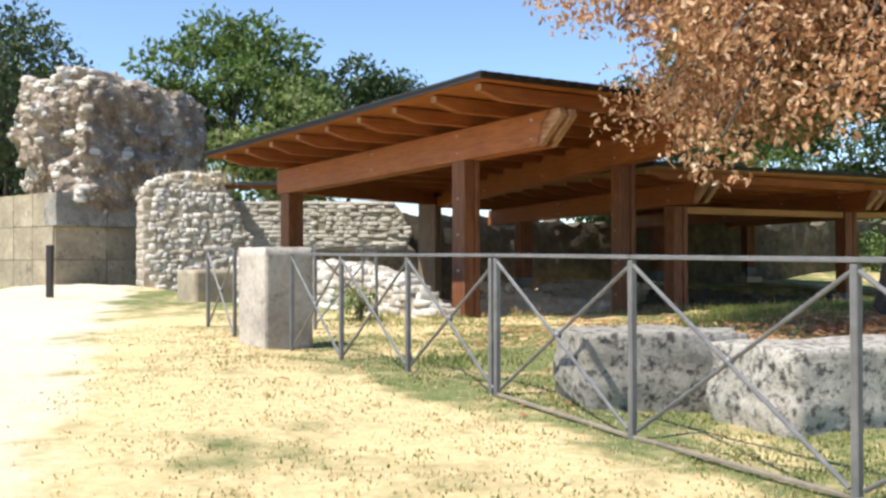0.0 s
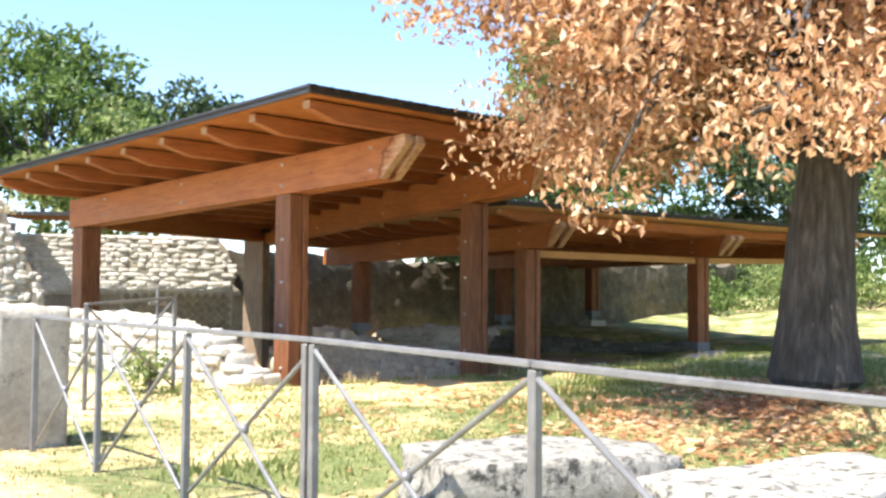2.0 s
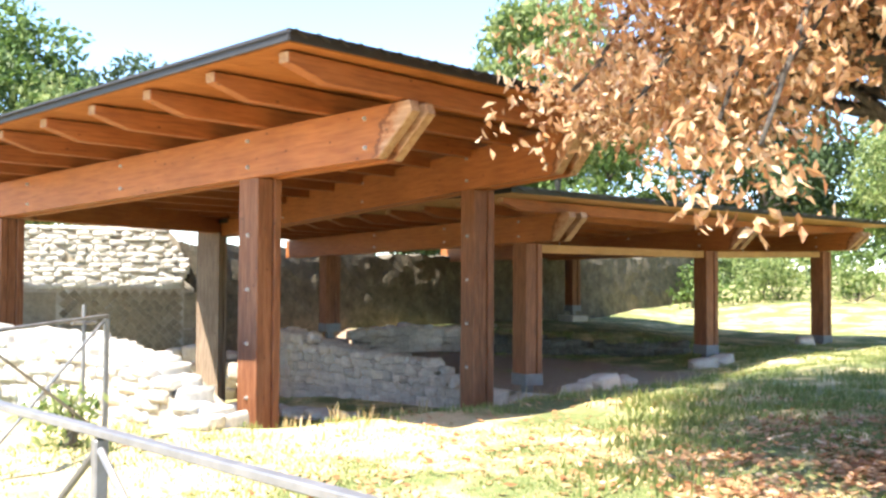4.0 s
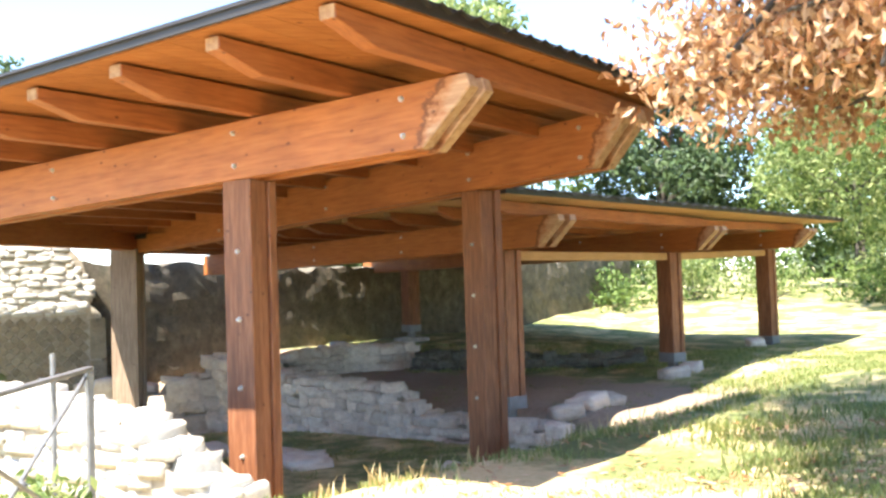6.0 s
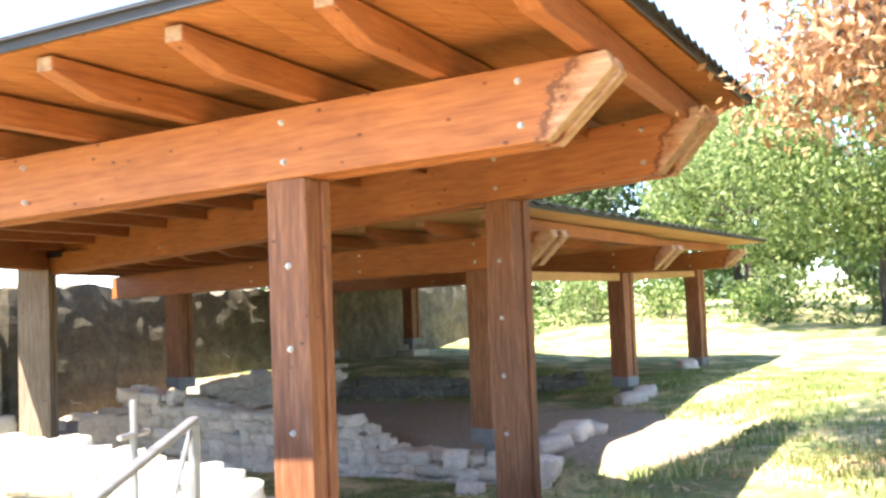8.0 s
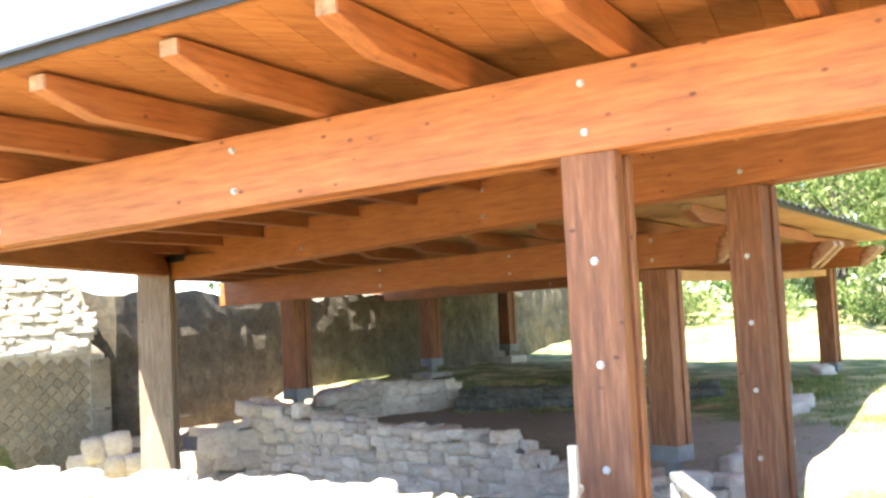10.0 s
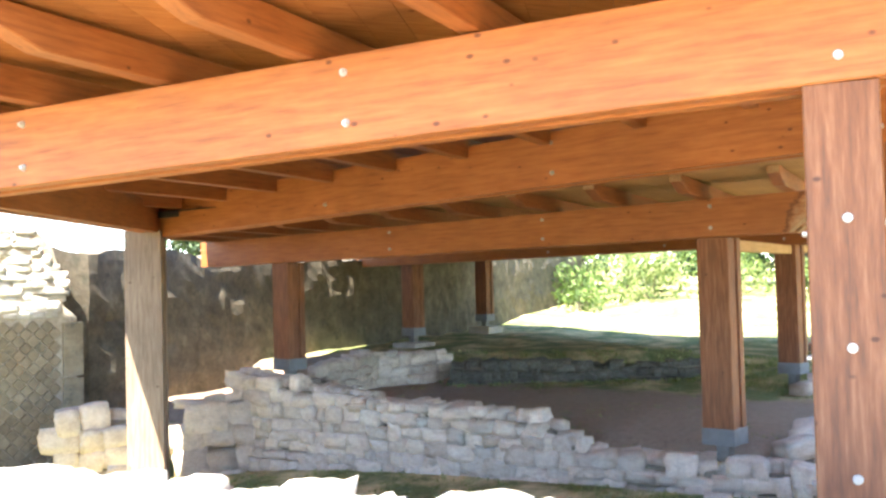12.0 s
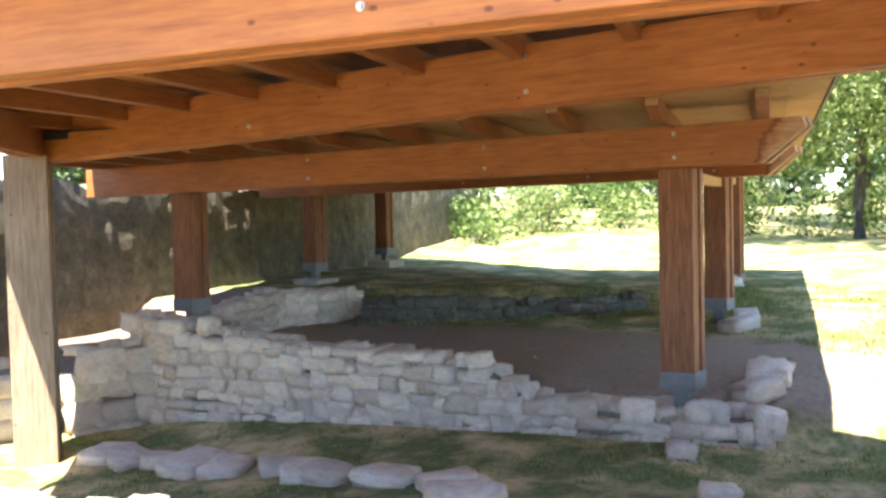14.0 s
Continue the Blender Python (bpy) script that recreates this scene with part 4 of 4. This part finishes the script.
def tree(base, h, crown_r, crown_z, trunk_r, leaf, seed, label, per=60, size=0.35, clumps=26, flat=0.8, name="tree"):
    r = random.Random(seed)
    root = thing(name, Matrix.Translation(base), label, "tree")
    bm = bmesh.new()
    top = Vector((r.uniform(-0.3, 0.3), r.uniform(-0.3, 0.3), h * 0.75))
    pts = [lerp((0, 0, -0.3), top, k / 6) + Vector((r.uniform(-1, 1), r.uniform(-1, 1), 0)) * trunk_r * 0.5 * (k > 0) for k in range(7)]
    limb(bm, pts, [trunk_r * (1.35 if k == 0 else 1 - 0.13 * k) for k in range(7)])
    centers = []
    for i in range(clumps):
        a, u = r.uniform(0, 2 * math.pi), r.uniform(-0.9, 1)
        rad = crown_r * math.sqrt(max(0.05, 1 - u * u)) * r.uniform(0.55, 1.0)
        c = Vector((math.cos(a) * rad, math.sin(a) * rad, crown_z + u * crown_r * flat))
        centers.append((c, crown_r * r.uniform(0.22, 0.42)))
        if i % 3 == 0:
            s = pts[3 + i % 3]
            limb(bm, branch_points(s, [c], seed + i)[0], [trunk_r * 0.35 * (1 - k / 7) for k in range(6)], 6)
    part("trunk", bm, M_BARK, root, smooth=True)
    part("crown", leaf_cloud(centers, per, size, seed), leaf, root)
    return root


def dry_tree():
    base = Vector((5.95, 11.15, 0.62))
    root = thing("dry_tree", Matrix.Translation(base), "broad tree with thick furrowed trunk and withered orange-brown leaves", "tree")
    bm = bmesh.new()
    pts = [Vector(p) for p in ((0, 0, -0.3), (0, 0, 0.15), (0.03, 0, 0.8), (0.08, 0.02, 1.6), (0.18, 0, 2.4), (0.30, 0.05, 3.3), (0.34, 0.1, 4.4), (0.40, 0.1, 5.8), (0.3, 0.2, 7.2))]
    limb(bm, pts, [0.68, 0.50, 0.40, 0.35, 0.32, 0.30, 0.27, 0.2, 0.1], 22)
    r = random.Random(11)
    ends = []
    while len(ends) < 95:
        a, d, z = r.uniform(0, 2 * math.pi), 1.2 + 4.0 * math.sqrt(r.random()), r.uniform(1.75, 6.6)
        e = Vector((math.cos(a) * d, math.sin(a) * d, z))
        w = base + e
        # the crown leans away from the path and stays clear of the roof
        if w.x < -1.09 + 0.625 * (w.y - 6.8) + 0.45 or w.x < 0.75 + 0.10 * (w.y - 2.7) or (z < 3.0 and w.x < 0.8 + 0.19 * (w.y - 2.7)):
            continue
        if z < 2.6 and d < 2.2:
            continue
        if w.z < 4.3 and w.x < 0.6 + 0.272 * (w.y - 4.1):
            continue
        far = math.hypot(w.x + 1.09, w.y - 6.8)
        if math.atan2(w.y - 6.8, w.x + 1.09) > 0.62 and w.z - 0.35 < 2.0 + 0.165 * far:
            continue
        ends.append(e)
    while len(ends) < 135:
        a, d, z = radians(r.uniform(160, 215)), r.uniform(3.0, 5.0), r.uniform(2.2, 6.4)
        e = Vector((math.cos(a) * d, math.sin(a) * d, z))
        w = base + e
        if w.x < -1.09 + 0.625 * (w.y - 6.8) + 0.35 or w.x < 0.62 + 0.10 * (w.y - 2.7) or (z < 3.9 and w.x < 0.9 + 0.19 * (w.y - 2.7)):
            continue
        if w.z < 4.3 and w.x < 0.6 + 0.272 * (w.y - 4.1):
            continue
        far = math.hypot(w.x + 1.09, w.y - 6.8)
        if math.atan2(w.y - 6.8, w.x + 1.09) > 0.62 and w.z - 0.35 < 2.0 + 0.165 * far:
            continue
        ends.append(e)
    # low branches that reach back along the slope
    for _ in range(26):
        far, out, rise = r.uniform(7.0, 9.6), r.uniform(0.27, 0.47), r.uniform(0.205, 0.30)
        ends.append(Vector((-1.09 + far * (0.356 + 0.934 * out), 6.8 + far * (0.934 - 0.356 * out), 2.0 + rise * far)) - base)
    # unseen high boughs, added to shade the slope behind
    for _ in range(34):
        ends.append(Vector((r.uniform(2.7, 5.6), r.uniform(12.0, 14.9), r.uniform(5.7, 7.2))) - base)
    for _ in range(24):
        ends.append(Vector((r.uniform(2.0, 4.6), r.uniform(9.6, 12.4), r.uniform(5.9, 7.4))) - base)
    centers = []
    for i, e in enumerate(ends):
        s = pts[7] if e.z > 4.9 else pts[4 + i % 4]
        br = branch_points(s, [e], 30 + i, 6, 0.25)[0]
        limb(bm, br, [0.06 * (1 - k / 8) for k in range(7)], 6)
        for k in (3, 4, 5, 6):
            for _ in range(2):
                q = br[k] + Vector((r.uniform(-0.3, 0.3), r.uniform(-0.3, 0.3), r.uniform(-0.25, 0.2)))
                centers.append((q, r.uniform(0.3, 0.55)))
    part("trunk", bm, M_BARK, root, smooth=True)
    part("crown", leaf_cloud(centers, 430, 0.088, 5, 0.5), M_DRYLEAF, root, "withered orange-brown leaves")
    return root


dry_tree()


def at(x, y):
    return (x, y, height(x, y) - 0.1)


TREES = [(-11.9, 52, 15, 4.7, 9.4, M_LEAF), (-6.2, 57, 13, 4.4, 8.4, M_LEAFD), (-18.5, 39, 13, 3.8, 7.6, M_LEAFD), (-22, 46, 14, 5.0, 6.0, M_LEAFD), (-8.6, 50, 12, 3.6, 6.6, M_LEAFL),
         (12, 62, 12, 5.5, 7, M_LEAFD), (14, 46.5, 15, 4.2, 10.0, M_LEAFL), (22, 62, 13, 5.5, 7, M_LEAF), (32, 60, 14, 6, 7.5, M_LEAFD), (40, 52, 14, 6, 7.5, M_LEAF),
         (33, 44, 11, 4.6, 6.0, M_LEAFL), (38, 38, 13, 5.5, 7.0, M_LEAF), (29, 33, 14, 5.8, 8.0, M_LEAFL), (34, 27, 13, 5.5, 6.8, M_LEAF), (24, 24, 13, 5.0, 7.2, M_LEAFL),
         (44, 30, 15, 6.5, 8.0, M_LEAFD), (30, 16, 13, 5.5, 7.0, M_LEAF), (19, 15, 10, 3.8, 6.6, M_LEAFL)]
for i, (x, y, h, cr, cz, leaf) in enumerate(TREES):
    word = {"green_leaf": "leafy green", "dark_green_leaf": "dark green", "light_green_leaf": "bright sunlit green"}[leaf.name]
    tree(at(x, y), h, cr, cz, 0.25, leaf, 50 + i, word + " broad-leaved tree standing beyond the ruins", 130 if y > 45 else 125, 0.40 if y > 45 else 0.27, 38)


def bush(x, y, w, h, leaf, seed, label, per=170, size=0.16):
    r = random.Random(seed)
    cs = [(Vector((r.uniform(-w, w) * 0.6, r.uniform(-w, w) * 0.6, h * r.uniform(0.15, 0.75))), h * r.uniform(0.25, 0.42)) for _ in range(12)]
    root = thing("bush", Matrix.Translation(at(x, y)), label, "bush", "bushes")
    for c, _ in cs[:6]:
        bm = bmesh.new()
        limb(bm, [Vector((0, 0, 0)), c * 0.5 + Vector((0.05, 0, 0)), c], [0.03, 0.02, 0.01], 5)
        part("stem", bm, M_BARK, root)
    part("foliage", leaf_cloud(cs, per, size, seed), leaf, root)
    return root


for i, (x, y, w, h) in enumerate(((20, 43.5, 2.0, 2.2), (23, 43, 2.0, 2.6), (25.5, 41, 2.0, 2.0), (28, 38, 2.2, 2.2), (24, 46, 2.4, 3.0), (30, 35, 2.0, 2.0), (27, 43, 2.2, 2.8), (31, 40, 2.2, 3.0), (33, 34, 2, 2.6), (18.5, 42.0, 1.4, 1.2))):
    bush(x, y, w, h, M_LEAFL if i % 3 else M_LEAF, 200 + i, "leafy green bush at the edge of the sunlit meadow", 120, 0.22)
bush(-1.2, 12.45, 0.28, 0.62, M_LEAFL, 230, "small green shrub before the rubble wall", 500, 0.09)


# ---- grass, litter and far woods ----
def in_pit(x, y):
    return rim_side(x, y) > 0.5 and -side((-0.6, 14.0), (-3.6, 17.6), x, y) > 0.0 and side((8.8, 20.5), (10.6, 28.0), x, y) > 0.0


def blades(name, count, area, h, material, seed, label, keep, bunch=8, width=0.006):
    """Tufts of bent blades over a stretch of ground, as one mesh."""
    r = random.Random(seed)
    co, faces = [], []
    made = tries = 0
    while made < count and tries < count * 12:
        tries += 1
        x, y = r.uniform(area[0], area[1]), r.uniform(area[2], area[3])
        if r.random() > keep(x, y):
            continue
        made += 1
        z = height(x, y) - 0.01
        for _ in range(bunch):
            a = r.uniform(0, 6.283)
            bx, by = x + r.gauss(0, 0.06), y + r.gauss(0, 0.06)
            hh, w = h * r.uniform(0.45, 1.3), width * r.uniform(0.7, 1.5)
            lx, ly = math.cos(a) * hh * r.uniform(0.1, 0.7), math.sin(a) * hh * r.uniform(0.1, 0.7)
            px, py = -math.sin(a) * w, math.cos(a) * w
            i = len(co)
            co += [(bx - px, by - py, z), (bx + px, by + py, z), (bx + lx * 0.4 + px * 0.7, by + ly * 0.4 + py * 0.7, z + hh * 0.6),
                   (bx + lx * 0.4 - px * 0.7, by + ly * 0.4 - py * 0.7, z + hh * 0.6), (bx + lx, by + ly, z + hh)]
            faces += [(i, i + 1, i + 2, i + 3), (i + 3, i + 2, i + 4)]
    me = bpy.data.meshes.new(name)
    me.from_pydata(co, [], faces)
    me.materials.append(material)
    return tagged(new(name, me), label, "grass", "", "stuff")


def patchy(x, y, s, t, seed):
    return smooth(t, t + 0.25, noise.fractal(Vector((x * s, y * s, seed)), 1.0, 2.0, 3) * 0.5 + 0.5)


def lawn(x, y):
    if in_pit(x, y):
        return 0.0
    off_path = smooth(1.6, 2.8, abs(x - (-2.3 - 0.30 * y)))
    fenced = smooth(-0.5, 0.4, -side((2.0, 3.3), (-1.5, 9.1), x, y))
    return off_path * (0.2 + 0.8 * patchy(x, y, 0.7, 0.4, 3)) * (0.15 + 0.85 * fenced)


def rim(x, y):
    if in_pit(x, y):
        return 0.0
    return smooth(1.1, 0.2, abs(rim_side(x, y) - 0.1)) * patchy(x, y, 1.1, 0.35, 8)


def pit(x, y):
    return (1.0 if in_pit(x, y) else 0.0) * patchy(x, y, 0.6, 0.42, 12) * (1.0 if -side((5.9, 19.4), (0.9, 28.3), x, y) < 0 else 0.12)


blades("green_grass", 13000, (-3, 10, 0.5, 13), 0.032, M_GRASS, 1, "patches of short green grass on dry ground", lawn)
blades("dry_grass", 7000, (-4, 9, -0.5, 11), 0.026, M_STRAW, 2, "short dry straw-coloured grass", lambda x, y: 0.0 if in_pit(x, y) else 0.9 * smooth(0.9, 2.4, abs(x - (-2.3 - 0.30 * y))))
blades("rim_grass", 420, (-1, 8, 11, 19), 0.07, M_GRASS, 3, "tufts of longer grass on the edge of the excavation", rim, 8)
blades("rim_straw", 60, (-1, 8, 11, 19), 0.16, M_STRAW, 4, "dry stalks on the edge of the excavation", rim, 5, 0.006)
blades("excavation_grass", 2200, (-2, 9, 15, 30), 0.05, M_GRASS, 5, "thin shaded grass on the excavated floor", pit)
blades("slope_grass", 5200, (4, 16, 11, 27), 0.08, M_GRASS, 6, "green grass on the slope beside the shelter", lambda x, y: 0.0 if in_pit(x, y) else 0.2 + 0.8 * patchy(x, y, 0.5, 0.45, 20))
blades("bank_grass", 450, (6, 13, 26, 33), 0.07, M_GRASS, 7, "grass along the bank behind the excavated floor", lambda x, y: smooth(1.6, 0.4, abs(side((11.2, 27.1), (6.4, 29.9), x, y))), 7, 0.014)


def tuft(p, spread, n, h, material, seed, label):
    r = random.Random(seed)
    co, faces = [], []
    for _ in range(n):
        x, y = p[0] + r.gauss(0, spread), p[1] + r.gauss(0, spread * 0.7)
        hh = h * r.uniform(0.4, 1.2)
        lx, ly = r.gauss(0, hh * 0.35), r.gauss(0, hh * 0.35)
        i = len(co)
        co += [(x - 0.012, y, p[2]), (x + 0.012, y + 0.006, p[2]), (x + lx, y + ly, p[2] + hh)]
        faces.append((i, i + 1, i + 2))
    me = bpy.data.meshes.new("grass_tuft")
    me.from_pydata(co, [], faces)
    me.materials.append(material)
    return tagged(new("grass_tuft", me), label, "grass", "", "stuff")


tuft((-5.75, 21.3, 3.15), 0.4, 260, 0.35, M_STRAW, 3, "dry tuft of grass on top of the ruined wall")
tuft((-9.3, 26.4, 5.9), 0.6, 300, 0.4, M_STRAW, 4, "dry grass on top of the ruined tower")
for k, (x, y) in enumerate(((4.6, 14.4), (0.1, 8.3), (2.9, 10.4), (5.0, 16.6), (6.6, 13.2), (7.6, 12.6), (4.5, 13.7), (5.4, 14.3), (5.9, 12.9), (4.1, 12.5), (4.9, 13.0), (6.3, 14.4), (3.6, 11.6))):
    tuft((x, y, height(x, y) - 0.01), 0.30, 170, 0.12, M_GRASS, 20 + k, "green tuft of weeds in dry grass")


def litter(count, seed):
    r = random.Random(seed)
    co, faces = [], []
    while len(faces) < count:
        a, d = r.uniform(0, 6.283), abs(r.gauss(0, 2.2))
        x, y = 4.8 + math.cos(a) * d, 10.2 + math.sin(a) * d
        if in_pit(x, y) or r.random() > 0.15 + patchy(x, y, 0.8, 0.42, 5):
            continue
        z = height(x, y) + r.uniform(0.01, 0.03)
        t, s = r.uniform(0, 6.283), r.uniform(0.03, 0.06)
        u, v = Vector((math.cos(t), math.sin(t), r.uniform(-0.4, 0.4))) * s, Vector((-math.sin(t), math.cos(t), r.uniform(-0.4, 0.4))) * s * 0.5
        p = Vector((x, y, z))
        i = len(co)
        co += [tuple(p - u), tuple(p + v), tuple(p + u), tuple(p - v)]
        faces.append((i, i + 1, i + 2, i + 3))
    me = bpy.data.meshes.new("fallen_leaves")
    me.from_pydata(co, [], faces)
    me.materials.append(M_DRYLEAF)
    return tagged(new("fallen_leaves", me), "fallen brown leaves scattered under the dry tree", "leaves", "", "stuff")


litter(7000, 6)


def far_woods():
    r = random.Random(9)
    cs = []
    for i in range(150):
        a = math.radians(r.uniform(-20, 160))
        d = r.uniform(78, 100)
        x, y = 5 + math.cos(a) * d, 18 + math.sin(a) * d
        if radians(74) < a < radians(112):
            continue
        cs.append((Vector((x, y, height(x, y) + r.uniform(0.5, 6.5))), r.uniform(2.8, 4.6)))
    ob = part("far_woods", leaf_cloud(cs, 26, 1.0, 77), M_LEAFD)
    return tagged(ob, "dark green woods far behind the ruins", "woods", "", "stuff")


far_woods()
